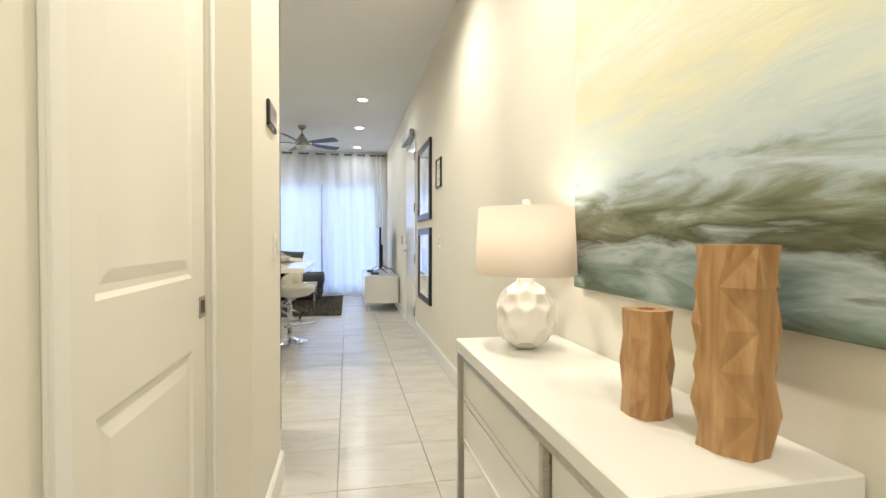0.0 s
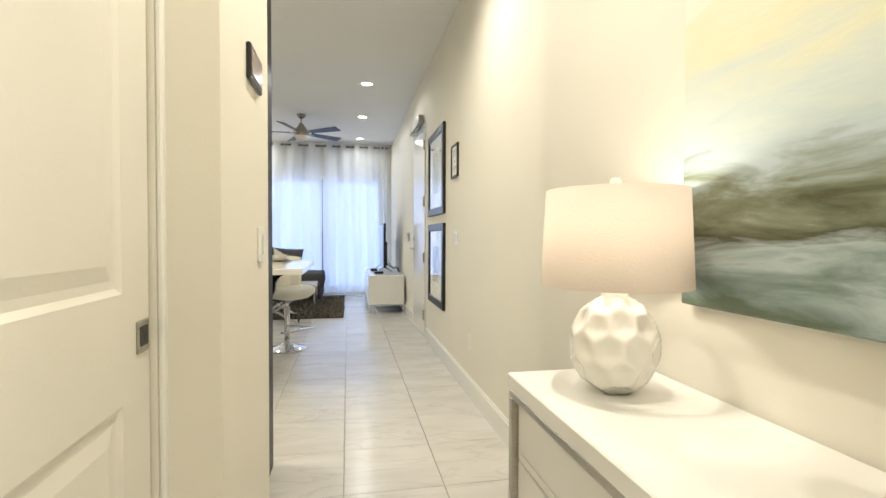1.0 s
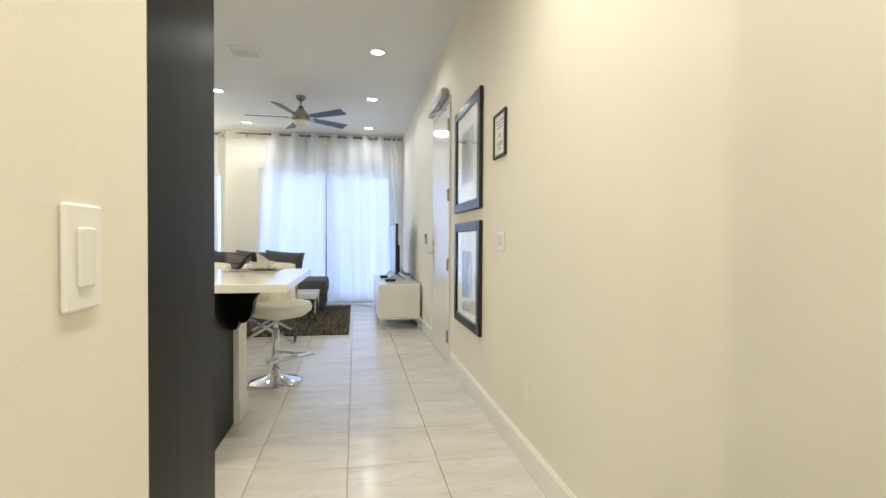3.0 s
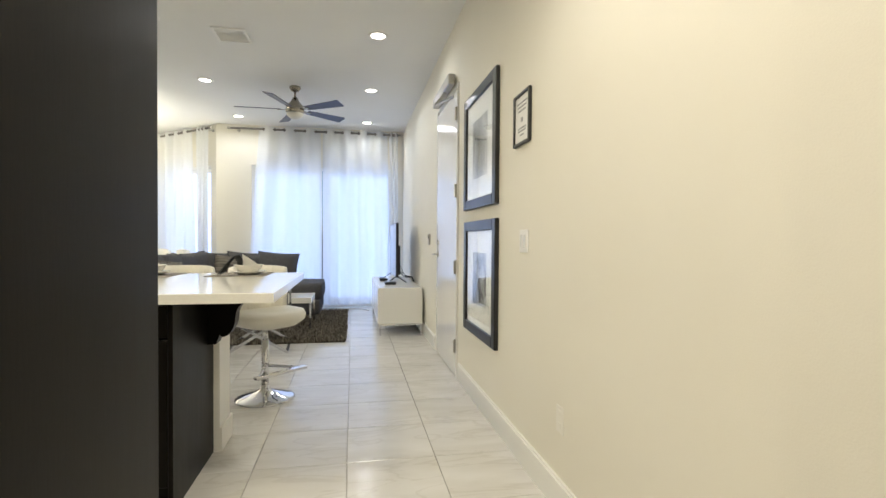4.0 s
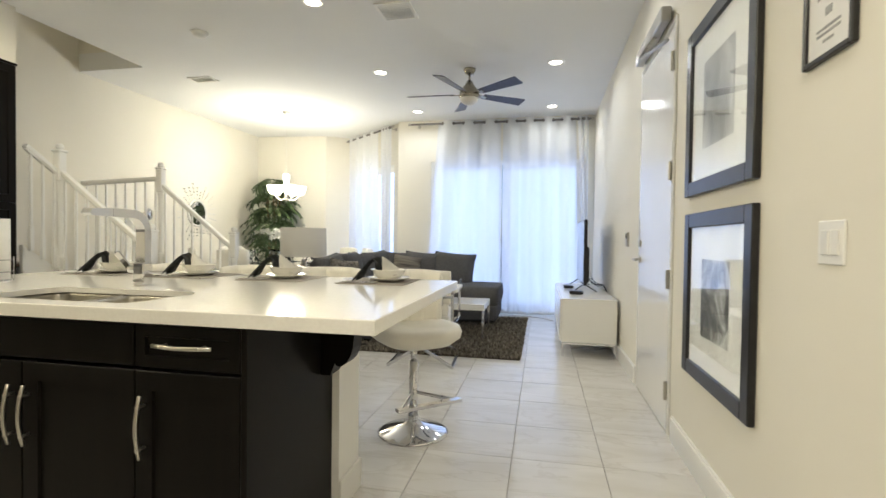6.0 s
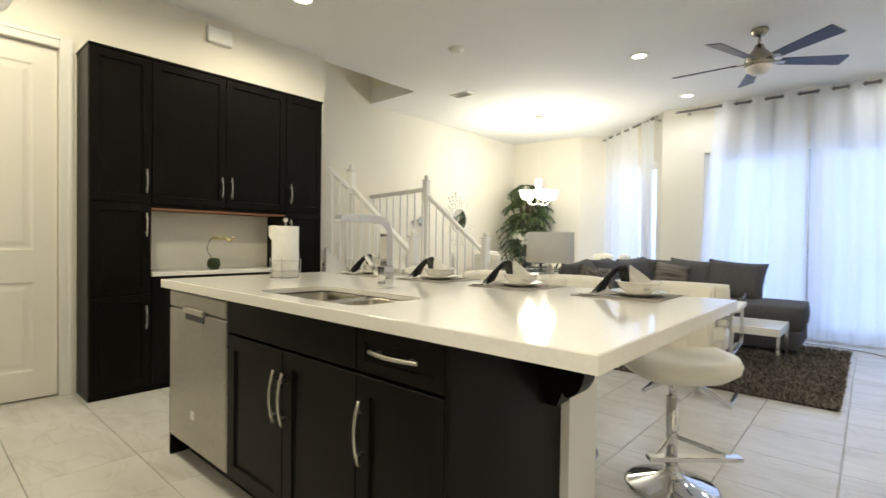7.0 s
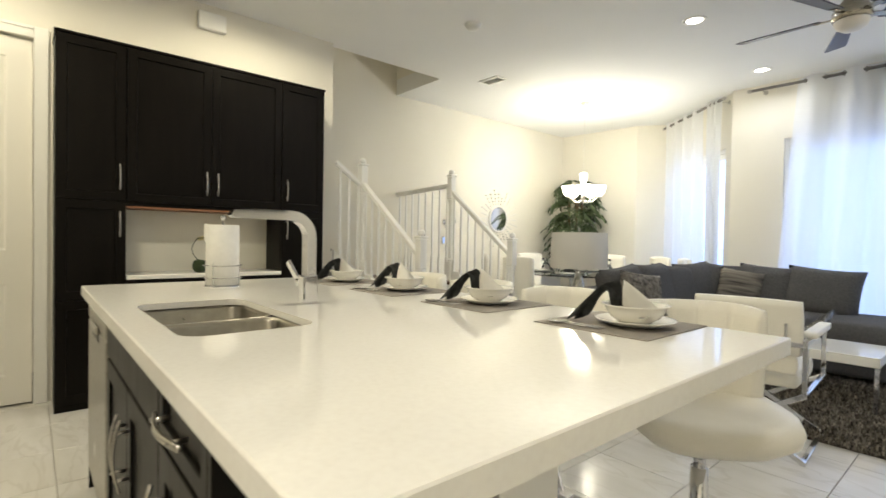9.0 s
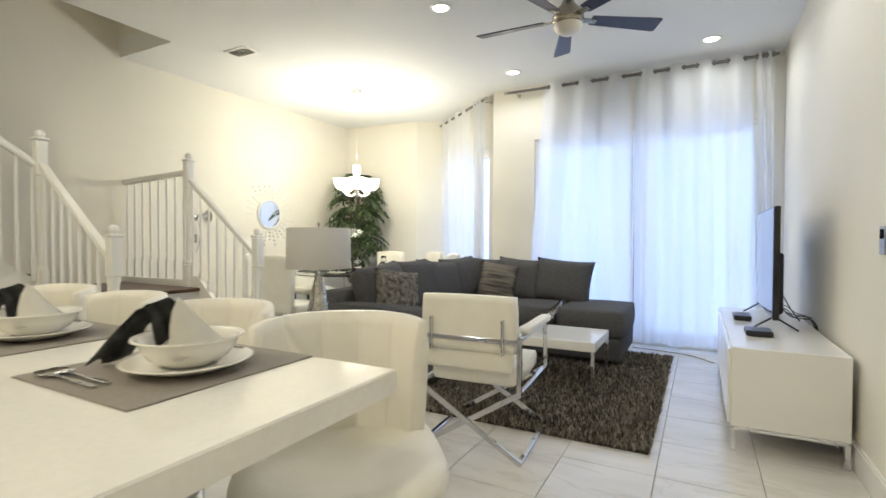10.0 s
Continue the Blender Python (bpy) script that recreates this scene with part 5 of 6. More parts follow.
def drum(r0, r1, z0, z1, t=0.004):
    return lathe(B(), [(r0, z0), (r1, z1), (r1 - t, z1), (r0 - t, z0), (r0, z0)], 48)


tl = thing("table_lamp", "table lamp with grey drum shade and hammered silver base", "table lamp", pose(-1.93, 9.27, 0.525))
part("base", lathe(B(), [(0, 0), (0.085, 0), (0.088, 0.02), (0.078, 0.12), (0.055, 0.25), (0.03, 0.36), (0.018, 0.40), (0, 0.40)], 28), SILVER, tl, "tapered hammered silver base", True)
part("shade", drum(0.218, 0.213, 0.425, 0.70), GREYSHADE, tl, "grey linen drum shade", True)
bm = B()
rod(bm, (0, 0, 0.39), (0, 0, 0.72), 0.005)
for k in range(3):
    a = k * 2.094
    rod(bm, (0, 0, 0.69), (0.21 * math.cos(a), 0.21 * math.sin(a), 0.69), 0.002, 6)
lathe(bm, [(0, 0.715), (0.009, 0.72), (0.011, 0.73), (0, 0.742)], 12)
part("harp_and_finial", bm, NICKEL, tl)

# Ceiling fan
FZ = 2.72
FANMETAL = varied(mat("aged_nickel", (0.36, 0.33, 0.27), 0.24, 1.0), [(0.31, 0.285, 0.235), (0.41, 0.375, 0.31)], 20, (1, 1, 6), rough=(0.18, 0.32))
fan = thing("ceiling_fan", "five-blade ceiling fan with brushed nickel body", "ceiling fan", pose(-0.475, 10.24, 0))
part("canopy", lathe(B(), [(0, CEIL - 0.001), (0.065, CEIL - 0.001), (0.068, CEIL - 0.02), (0.045, CEIL - 0.055), (0.016, CEIL - 0.065), (0, CEIL - 0.065)], 28), FANMETAL, fan, "", True)
part("downrod", cyl(B(), 0.012, 0.012, FZ + 0.14, CEIL - 0.05, 14), FANMETAL, fan, "", True)
part("motor", lathe(B(), [(0, FZ + 0.16), (0.03, FZ + 0.155), (0.05, FZ + 0.11), (0.095, FZ + 0.06), (0.11, FZ + 0.03), (0.112, FZ - 0.02), (0.10, FZ - 0.035), (0, FZ - 0.035)], 36), FANMETAL, fan, "brushed nickel motor housing", True)
part("light_bowl", lathe(B(), [(0.098, FZ - 0.03), (0.10, FZ - 0.045), (0.085, FZ - 0.075), (0.05, FZ - 0.10), (0, FZ - 0.108)], 32), varied(mat("frosted_glass", (0.72, 0.68, 0.60), 0.35), [(0.68, 0.64, 0.56), (0.76, 0.72, 0.64)], 8), fan, "frosted glass light bowl", True)
# Dark blades; the blue of reflected daylight is mixed into their colour
BLADE = varied(mat("daylight_tinted_blade", (0.03, 0.03, 0.06), 0.35), [(0.022, 0.022, 0.045), (0.038, 0.037, 0.068)], 6, (8, 1, 1))
for k in range(5):
    m = pose(0, 0, FZ + 0.01, 0, 0, -36 + 72 * k)
    bm = B()
    out = [(0.17, -0.045), (0.675, -0.07), (0.69, -0.062), (0.69, 0.062), (0.675, 0.07), (0.17, 0.045)]
    prism(bm, out, "z", -0.004, 0.004)
    b = part("blade", bm, BLADE, fan, "dark fan blade")
    b.matrix_local = m @ pose(0, 0, 0, -14, 0, 0)
    bm = B()
    bar(bm, (0.09, 0, -0.005), (0.21, 0, -0.008), 0.045, 0.008)
    ir = part("blade_iron", bm, FANMETAL, b)

# ---- dining corner ----
DX, DY = -3.42, 11.45
dt = thing("dining_table", "round glass dining table on a chrome pedestal", "dining table", pose(DX, DY, 0))
SMOKED = glass_mat("smoked_glass", (0.45, 0.5, 0.48))
part("glass_top", lathe(B(), [(0, 0.738), (0.72, 0.738), (0.725, 0.744), (0.72, 0.75), (0, 0.75)], 48), SMOKED, dt, "round glass top")
part("pedestal", lathe(B(), [(0, 0), (0.32, 0), (0.32, 0.02), (0.09, 0.05), (0.07, 0.35), (0.09, 0.7), (0.25, 0.736), (0, 0.736)], 32), CHROME, dt, "", True)


def dining_chair(m):
    c = thing("dining_chair", "white leather high-back dining chair at the glass table", "dining chair", m, "dining chairs")
    part("seat", cushion(B(), -0.22, 0.22, -0.22, 0.22, 0.40, 0.49, 0.2, 6), LEATHER, c, "", True)
    part("backrest", cushion(B(), -0.22, 0.22, -0.26, -0.20, 0.40, 0.98, 0.18, 8), LEATHER, c, "tall white padded back", True)
    for x in (-0.19, 0.19):
        for y in (-0.21, 0.19):
            part("leg", box(B(), x - 0.018, x + 0.018, y - 0.018, y + 0.018, 0, 0.42, 0.003), CHROME, c)
    return c


dc = dining_chair(pose(DX + 0.98, DY + 0.30, 0, 0, 0, 107))
for a, r in ((98, 0.88), (58, 0.96), (38, 1.08), (272, 0.98), (225, 0.95), (160, 0.95)):
    copy_thing(dc, pose(DX + r * math.cos(radians(a)), DY + r * math.sin(radians(a)), 0, 0, 0, a + 90))
for k, a in enumerate((20, 110, 200, 290)):
    x, y = DX + 0.48 * math.cos(radians(a)), DY + 0.48 * math.sin(radians(a))
    copy_thing(first["m"][1], pose(x, y, 0.754))
    pm2 = tagged(part("round_placemat", cyl(B(), 0.19, 0.19, 0, 0.004, 32), NAPK), "round black placemat on the dining table", "placemat", "dining placemats")
    pm2.matrix_world = pose(x, y, 0.7502)
    gl = tagged(part("wine_glass", lathe(B(), [(0, 0), (0.034, 0.001), (0.006, 0.008), (0.004, 0.08), (0.012, 0.09), (0.036, 0.125), (0.038, 0.15), (0.03, 0.19), (0.0285, 0.19), (0.036, 0.15), (0.034, 0.126), (0.008, 0.094), (0, 0.092)], 20), GLASS, None, "", True), "clear stemmed wine glass on the dining table", "glass", "wine glasses")
    gl.matrix_world = pose(DX + 0.42 * math.cos(radians(a + 30)), DY + 0.42 * math.sin(radians(a + 30)), 0.7502)
    tail = copy_thing(first["m"][4], pose(x, y, 0.755, 0, 0, a))
LEAFM = varied(mat("leaf_green", (0.05, 0.075, 0.03), 0.5), [(0.025, 0.042, 0.016), (0.06, 0.095, 0.035), (0.09, 0.12, 0.05)], 14)
orch = thing("orchid", "white orchid in a glass vase on the dining table", "orchid", pose(DX - 0.02, DY - 0.1, 0.7502))
part("vase", lathe(B(), [(0, 0), (0.05, 0), (0.055, 0.01), (0.05, 0.16), (0.056, 0.2), (0.052, 0.2), (0.046, 0.16), (0.05, 0.012), (0, 0.012)], 24), GLASS, orch, "clear glass vase", True)
bm = B()
rng = random.Random(11)
for s in range(3):
    a = s * 2.1
    pts = [(0.22 * (k / 8) ** 2 * math.cos(a), 0.22 * (k / 8) ** 2 * math.sin(a), 0.02 + 0.46 * math.sin(k / 8 * 1.7)) for k in range(9)]
    for p, q in zip(pts, pts[1:]):
        rod(bm, p, q, 0.003, 6)
part("stems", bm, LEAFM, orch, "arched green stems")
bm = B()
for k in range(26):
    s = rng.randrange(3)
    a, u = s * 2.1, rng.uniform(0.55, 1.0)
    c = Vector((0.22 * u * u * math.cos(a), 0.22 * u * u * math.sin(a), 0.02 + 0.46 * math.sin(u * 1.7))) + Vector([rng.uniform(-0.035, 0.035) for _ in range(3)])
    m = Matrix.Translation(c) @ Euler((rng.uniform(0, 6), rng.uniform(0, 6), 0)).to_matrix().to_4x4()
    for j in range(5):
        w = j * 1.2566
        v = [bm.verts.new(m @ Vector(p)) for p in ((0, 0, 0), (0.03 * math.cos(w - 0.5), 0.03 * math.sin(w - 0.5), 0.008), (0.048 * math.cos(w), 0.048 * math.sin(w), 0.002), (0.03 * math.cos(w + 0.5), 0.03 * math.sin(w + 0.5), 0.008))]
        bm.faces.new(v)
part("blossoms", bm, varied(mat("orchid_petal", (0.85, 0.84, 0.8), 0.6), [(0.80, 0.79, 0.74), (0.88, 0.87, 0.84)], 20), orch, "white orchid blossoms")

CGLOW = glow("lit_glass", (1.0, 0.90, 0.72), 5.0)
CZ = 1.66
ch = thing("chandelier", "nickel chandelier with five lit white glass shades", "chandelier", pose(-3.44, 11.60, 0))
part("canopy", lathe(B(), [(0, CEIL - 0.001), (0.06, CEIL - 0.001), (0.055, CEIL - 0.025), (0.012, CEIL - 0.04), (0, CEIL - 0.04)], 24), NICKEL, ch, "", True)
bm = B()
for k in range(26):
    z = CEIL - 0.04 - (CEIL - 0.04 - 2.02) * k / 26
    lathe(bm, [(0.002, z), (0.004, z - 0.01), (0.002, z - 0.03), (0.001, z - 0.03), (0.001, z)], 8)
part("chain", bm, WHITELAC, ch, "thin white chain")
part("body", lathe(B(), [(0, CZ), (0.012, CZ + 0.01), (0.022, CZ + 0.03), (0.014, CZ + 0.05), (0.03, CZ + 0.09), (0.016, CZ + 0.14), (0.012, CZ + 0.26), (0.05, CZ + 0.38), (0.045, CZ + 0.40), (0, CZ + 0.40)], 20), NICKEL, ch, "turned nickel centre column", True)
for k in range(5):
    a = radians(20 + 72 * k)
    bm = B()
    pts = [(0.015 + 0.185 * u, 0, CZ + 0.06 - 0.05 * math.sin(math.pi * u * 0.9) + 0.07 * u * u) for u in [j / 8 for j in range(9)]]
    sweep(bm, pts, 0.007, 0.007, (0, 1, 0), 8)
    cyl(bm, 0.02, 0.028, CZ + 0.08, CZ + 0.10, 14, pose(0.20, 0, 0))
    arm = part("arm", bm, NICKEL, ch, "curved nickel arm", True)
    arm.rotation_euler = (0, 0, a)
    sh = part("shade", lathe(B(), [(0.02, CZ + 0.10), (0.05, CZ + 0.115), (0.078, CZ + 0.16), (0.085, CZ + 0.20), (0.097, CZ + 0.235), (0.094, CZ + 0.237), (0.08, CZ + 0.20), (0.073, CZ + 0.16), (0.046, CZ + 0.12), (0.02, CZ + 0.106)], 28, pose(0.20, 0, 0)), CGLOW, arm, "glowing white glass shade", True)
part("upper_shade", lathe(B(), [(0.03, CZ + 0.28), (0.045, CZ + 0.33), (0.05, CZ + 0.40), (0.028, CZ + 0.42), (0.03, CZ + 0.28)], 24), CGLOW, ch, "lit white glass centre piece", True)

plant = thing("potted_palm", "tall leafy indoor palm in a dark pot by the corner", "plant", pose(-4.33, 12.72, 0))
part("pot", lathe(B(), [(0, 0), (0.15, 0), (0.19, 0.3), (0.2, 0.34), (0.18, 0.34), (0.165, 0.3), (0, 0.29)], 28), BLACK, plant, "dark round pot", True)
bm = B()
rng = random.Random(21)
for k in range(5):
    a = k * 1.257
    pts = [(0.03 * math.cos(a) + 0.10 * u * math.cos(a + u), 0.03 * math.sin(a) + 0.10 * u * math.sin(a + u), 0.28 + 1.55 * u) for u in [j / 6 for j in range(7)]]
    for p, q in zip(pts, pts[1:]):
        rod(bm, p, q, 0.016 - 0.002 * k / 2, 8)
part("canes", bm, varied(mat("cane_bark", (0.16, 0.11, 0.06), 0.8), [(0.10, 0.07, 0.04), (0.22, 0.155, 0.09)], 14, (1, 1, 4), bump=0.4), plant, "thin brown canes")
bm = B()
for k in range(230):
    z0 = (1.12, 1.36, 1.60, 1.84, 2.04)[k % 5] + rng.uniform(-0.09, 0.09) if k % 8 else rng.uniform(0.85, 1.2)
    a = rng.uniform(0, 6.283)
    spread = 0.43 - 0.18 * max(0, (z0 - 1.6) / 0.55)
    ln = rng.uniform(0.22, spread)
    droop = rng.uniform(0.05, 0.35) * ln
    c0 = Vector((0.06 * math.cos(a), 0.06 * math.sin(a), z0))
    stem = [c0 + Vector((ln * u * math.cos(a), ln * u * math.sin(a), 0.16 * ln * 4 * u * (1 - u) - droop * u * u)) for u in [j / 6 for j in range(7)]]
    for i in range(1, 7):
        for side in (-1, 1):
            p = stem[i]
            d = (stem[i] - stem[i - 1]).normalized()
            s = d.cross(Vector((0, 0, 1))).normalized() * side
            l2 = rng.uniform(0.08, 0.14)
            t = p + (d * 0.6 + s * 0.75).normalized() * l2 + Vector((0, 0, -0.03 - rng.uniform(0, 0.05)))
            mid = p.lerp(t, 0.45)
            w = d * 0.025
            v = [bm.verts.new(q) for q in (p, mid + w, t, mid - w)]
            bm.faces.new(v)
part("fronds", bm, LEAFM, plant, "many narrow drooping green leaflets")

mir = thing("sunburst_mirror", "round mirror with a white radiating sunburst frame", "mirror", facing_east(WESTX, 11.54, 1.49))
part("glass", cyl(B(), 0.185, 0.185, 0, 0.012, 48, pose(0, -0.01, 0, 90)), mat("mirror_glass", (0.9, 0.9, 0.9), 0.02, 1.0), mir, "round mirror glass")
part("rim", lathe(B(), [(0.183, 0.0), (0.183, 0.03), (0.2, 0.033), (0.212, 0.02), (0.212, 0)], 48, pose(0, 0, 0, 90)), WHITELAC, mir, "white rim", True)
rng = random.Random(5)
for k in range(28):
    a = 2 * math.pi * k / 28
    ln = 0.33 + 0.13 * rng.random()
    bm = B()
    rod(bm, (0.2 * math.cos(a), -0.01, 0.2 * math.sin(a)), (ln * math.cos(a), -0.014, ln * math.sin(a)), 0.0035, 6)
    for q in range(3):
        r = ln * (0.72 + 0.14 * q)
        lathe(bm, [(0, -0.004), (0.022, 0), (0, 0.004)], 8, pose(r * math.cos(a), -0.014, r * math.sin(a), 90) @ Matrix.Rotation(a, 4, "Y") @ Matrix.Diagonal((1.1, 0.5, 1, 1)))
    part("ray", bm, WHITELAC, mir)

sc = thing("wall_sculpture", "chrome stem sculpture with oval mirrors on the stair wall", "wall decor", facing_east(WESTX, 10.42, 1.40))
bm = B()
sweep(bm, [(0.0 + 0.05 * math.sin(k / 9 * 3.0), -0.03, -0.42 + 0.42 * k / 9) for k in range(10)] + [(0.03, -0.05, 0.03), (0.1, -0.05, 0.04)], 0.006, 0.006, (0, 1, 0), 8)
part("stem", bm, CHROME, sc, "thin curved chrome stem", True)
part("mount", box(B(), -0.02, 0.02, -0.03, 0.0, -0.3, -0.2, 0.004), CHROME, sc)
for x, z, r in ((-0.02, 0.0, 0.035), (0.15, 0.02, 0.065)):
    part("oval_mirror", lathe(B(), [(0, 0.012), (r * 0.9, 0.010), (r, 0.0), (0, 0.0)], 24, pose(x, -0.05, z, 90) @ Matrix.Diagonal((0.8, 1.3, 1, 1))), CHROME, sc, "small oval mirror", True)

# ---- ceiling and wall fittings ----
LED = glow("led_disc", (1.0, 0.93, 0.80), 9.0)
# Added kitchen and entry lights out of view get the same fitting as the seen ones
for k, (x, y) in enumerate(DOWNLIGHTS + KITCHEN_LIGHTS + UNSEEN_ENTRY_LIGHTS):
    d = thing("recessed_light", "round white recessed ceiling light, switched on", "ceiling light", pose(x, y, CEIL), "recessed lights")
    part("trim_ring", lathe(B(), [(0.062, -0.001), (0.064, -0.008), (0.092, -0.004), (0.094, 0.0)], 36), TRIM, d, "white trim ring", True)
    part("lens", cyl(B(), 0.063, 0.063, -0.004, -0.002, 32), LED, d, "glowing lens").visible_shadow = False
sm = thing("smoke_detector", "round white smoke detector on the ceiling", "smoke detector", pose(-2.79, 8.9, CEIL))
part("body", lathe(B(), [(0, -0.045), (0.045, -0.042), (0.062, -0.02), (0.068, 0), (0, 0)], 28), TRIM, sm, "", True)
part("base_ring", cyl(B(), 0.075, 0.075, -0.008, 0, 28), TRIM, sm, "", True)


def ceiling_vent(x, y, w, d, n, label):
    v = thing("ceiling_vent", label, "vent", pose(x, y, CEIL))
    bm = B()
    for x0, x1, y0, y1 in ((-w, -w + 0.025, -d, d), (w - 0.025, w, -d, d), (-w + 0.025, w - 0.025, -d, -d + 0.025), (-w + 0.025, w - 0.025, d - 0.025, d)):
        box(bm, x0, x1, y0, y1, -0.012, 0)
    part("frame", bm, TRIM, v)
    # Flat plate, no duct: grey in the small vent to stand for shade
    part("backing", box(B(), -w + 0.02, w - 0.02, -d + 0.02, d - 0.02, -0.002, 0), GROUT if n < 8 else TRIM, v, "flat plate in place of the duct opening")
    for k in range(n):
        yy = -d + 0.03 + (2 * d - 0.06) * (k + 0.5) / n
        part("slat", box(B(), -w + 0.025, w - 0.025, -0.010, 0.010, -0.0015, 0.0015, m=pose(0, yy, -0.008, 35 if n < 8 else 8)), TRIM, v)


ceiling_vent(-3.665, 10.07, 0.15, 0.09, 6, "small white slatted ceiling vent")
ceiling_vent(-0.87, 8.80, 0.15, 0.15, 8, "square white ceiling air vent")

ch2 = thing("door_chime", "white wall-mounted chime box high on the wall", "door chime", facing_east(KITX, 7.01, 2.80))
part("case", box(B(), 0, 0.21, -0.05, 0, 0, 0.14, 0.012, 2), TRIM, ch2)
CLOCKM = varied(mat("brushed_dial", (0.8, 0.79, 0.76), 0.38, 0.8), [(0.70, 0.69, 0.66), (0.85, 0.84, 0.81)], 3, (1, 1, 1), rough=(0.3, 0.45))
clk = thing("wall_clock", "round brushed metal wall clock above the pantry door", "clock", facing_east(KITX, 5.6, 2.72))
part("dial", lathe(B(), [(0, 0.02), (0.165, 0.02), (0.178, 0.012), (0.18, 0), (0, 0)], 48, pose(0, 0, 0, 90)), CLOCKM, clk, "brushed metal dial", True)
bm = B()
bar(bm, (0, -0.024, 0), (-0.075, -0.024, 0.02), 0.008, 0.002, up=(0, 1, 0))
bar(bm, (0, -0.027, 0), (0.11, -0.027, -0.045), 0.006, 0.002, up=(0, 1, 0))
part("clock_pointers", bm, BLACK, clk, "thin dark pointers")
gr = thing("air_return_grille", "white return air grille high on the wall", "vent", facing_east(KITX, 4.46, 2.33))
bm = B()
for x0, x1, z0, z1 in ((0, 0.46, 0, 0.025), (0, 0.46, 0.135, 0.16), (0, 0.02, 0.025, 0.135), (0.44, 0.46, 0.025, 0.135), (0.285, 0.31, 0.025, 0.135)):
    box(bm, x0, x1, -0.012, 0, z0, z1)
part("frame", bm, TRIM, gr)
# Grey plate on the wall gives the shade of a duct behind the slats
part("duct", box(B(), 0.02, 0.44, -0.002, 0, 0.025, 0.135), GROUT, gr, "grey plate standing in for the shaded duct")
for k in range(9):
    part("slat", box(B(), 0.02, 0.44, -0.006, 0.004, -0.001, 0.001, m=pose(0, -0.005, 0.032 + 0.0122 * k, 35)), TRIM, gr)


def switch_plate(m, gangs, label):
    s = thing("light_switch", label, "switch", m)
    part("plate", box(B(), 0, 0.075 + 0.045 * (gangs - 1), -0.007, 0, 0, 0.118, 0.003), TRIM, s)
    for g in range(gangs):
        part("rocker", box(B(), 0.021 + 0.046 * g, 0.054 + 0.046 * g, -0.011, -0.006, 0.026, 0.092, 0.002), WHITELAC, s, "flat white rocker")


switch_plate(facing_west(WX, 6.465, 1.08), 2, "white double light switch on the cream wall")
switch_plate(facing_east(-0.07, 4.22, 1.06), 1, "white light switch on the wall end")
switch_plate(facing_east(KITX, 4.905, 1.03), 1, "white light switch beside the pantry door")
so = thing("wall_outlet", "white power outlet low on the wall", "outlet", facing_west(WX, 5.99, 0.33))
part("plate", box(B(), 0, 0.072, -0.004, 0, 0, 0.116, 0.002), DOORPAINT, so)
for z in (0.032, 0.083):
    part("socket", box(B(), 0.021, 0.051, -0.0055, -0.003, z - 0.015, z + 0.015, 0.002), DOORPAINT, so)
kp = thing("door_keypad", "small silver keypad beside the entrance door", "keypad", facing_west(WX, 9.50, 1.09))
part("case", box(B(), 0, 0.075, -0.02, 0, 0, 0.125, 0.004), NICKEL, kp)
part("display", box(B(), 0.012, 0.063, -0.0215, -0.0195, 0.07, 0.112), SCREEN, kp)
al = thing("alarm_panel", "dark framed alarm panel on the wall end", "alarm panel", facing_east(-0.07, 4.055, 1.605))
part("frame", box(B(), 0, 0.19, -0.014, 0, 0, 0.105, 0.004), FRAMEBLK, al)
part("display", box(B(), 0.015, 0.175, -0.0165, -0.0135, 0.015, 0.09, 0.001), varied(mat("panel_screen", (0.30, 0.29, 0.28), 0.15), [(0.34, 0.27, 0.24), (0.46, 0.38, 0.34)], 6), al, "grey glossy display")


# ---- pictures ----
def picture(y1, z0, w, h, border, mount, label, seed, print_mat):
    p = thing("framed_picture", label, "picture", facing_west(WX, y1, z0), "framed prints")
    bm = B()
    for x0, x1, lo, hi in ((0, border, 0, h), (w - border, w, 0, h), (border, w - border, 0, border), (border, w - border, h - border, h)):
        box(bm, x0, x1, -0.028, 0, lo, hi, 0.004)
    part("frame", bm, FRAMEBLK, p, "black wooden frame")
    part("mount", box(B(), border - 0.003, w - border + 0.003, -0.010, -0.004, border - 0.003, h - border + 0.003), PAPER, p, "wide white mount")
    mx, mz = mount
    part("print", box(B(), border + mx, w - border - mx, -0.0115, -0.0095, border + mz, h - border - mz), print_mat, p, "grey photographic print")
    pn = part("glazing", box(B(), border - 0.002, w - border + 0.002, -0.0185, -0.016, border - 0.002, h - border + 0.002), GLASS, p, "picture glass")
    pn.visible_shadow = False
    return p


PRINT1 = varied(mat("grey_photo", (0.3, 0.3, 0.3), 0.4), [(0.10, 0.10, 0.105), (0.35, 0.35, 0.355), (0.62, 0.62, 0.615)], 6, (1, 1, 0.6), distortion=0.8)
PRINT2 = varied(mat("dark_photo", (0.2, 0.2, 0.2), 0.4), [(0.03, 0.03, 0.033), (0.18, 0.18, 0.185), (0.62, 0.62, 0.62)], 9, (1, 1, 0.7), distortion=1.2)
picture(7.68, 1.365, 0.835, 0.825, 0.07, (0.16, 0.14), "large black-framed grey photograph with a wide white mount", 1, PRINT1)
picture(7.66, 0.478, 0.82, 0.80, 0.07, (0.17, 0.15), "large black-framed dark photograph with a wide white mount", 2, PRINT2)
cert = thing("framed_notice", "small thin-framed printed notice on the wall", "picture", facing_west(WX, 6.555, 1.635))
bm = B()
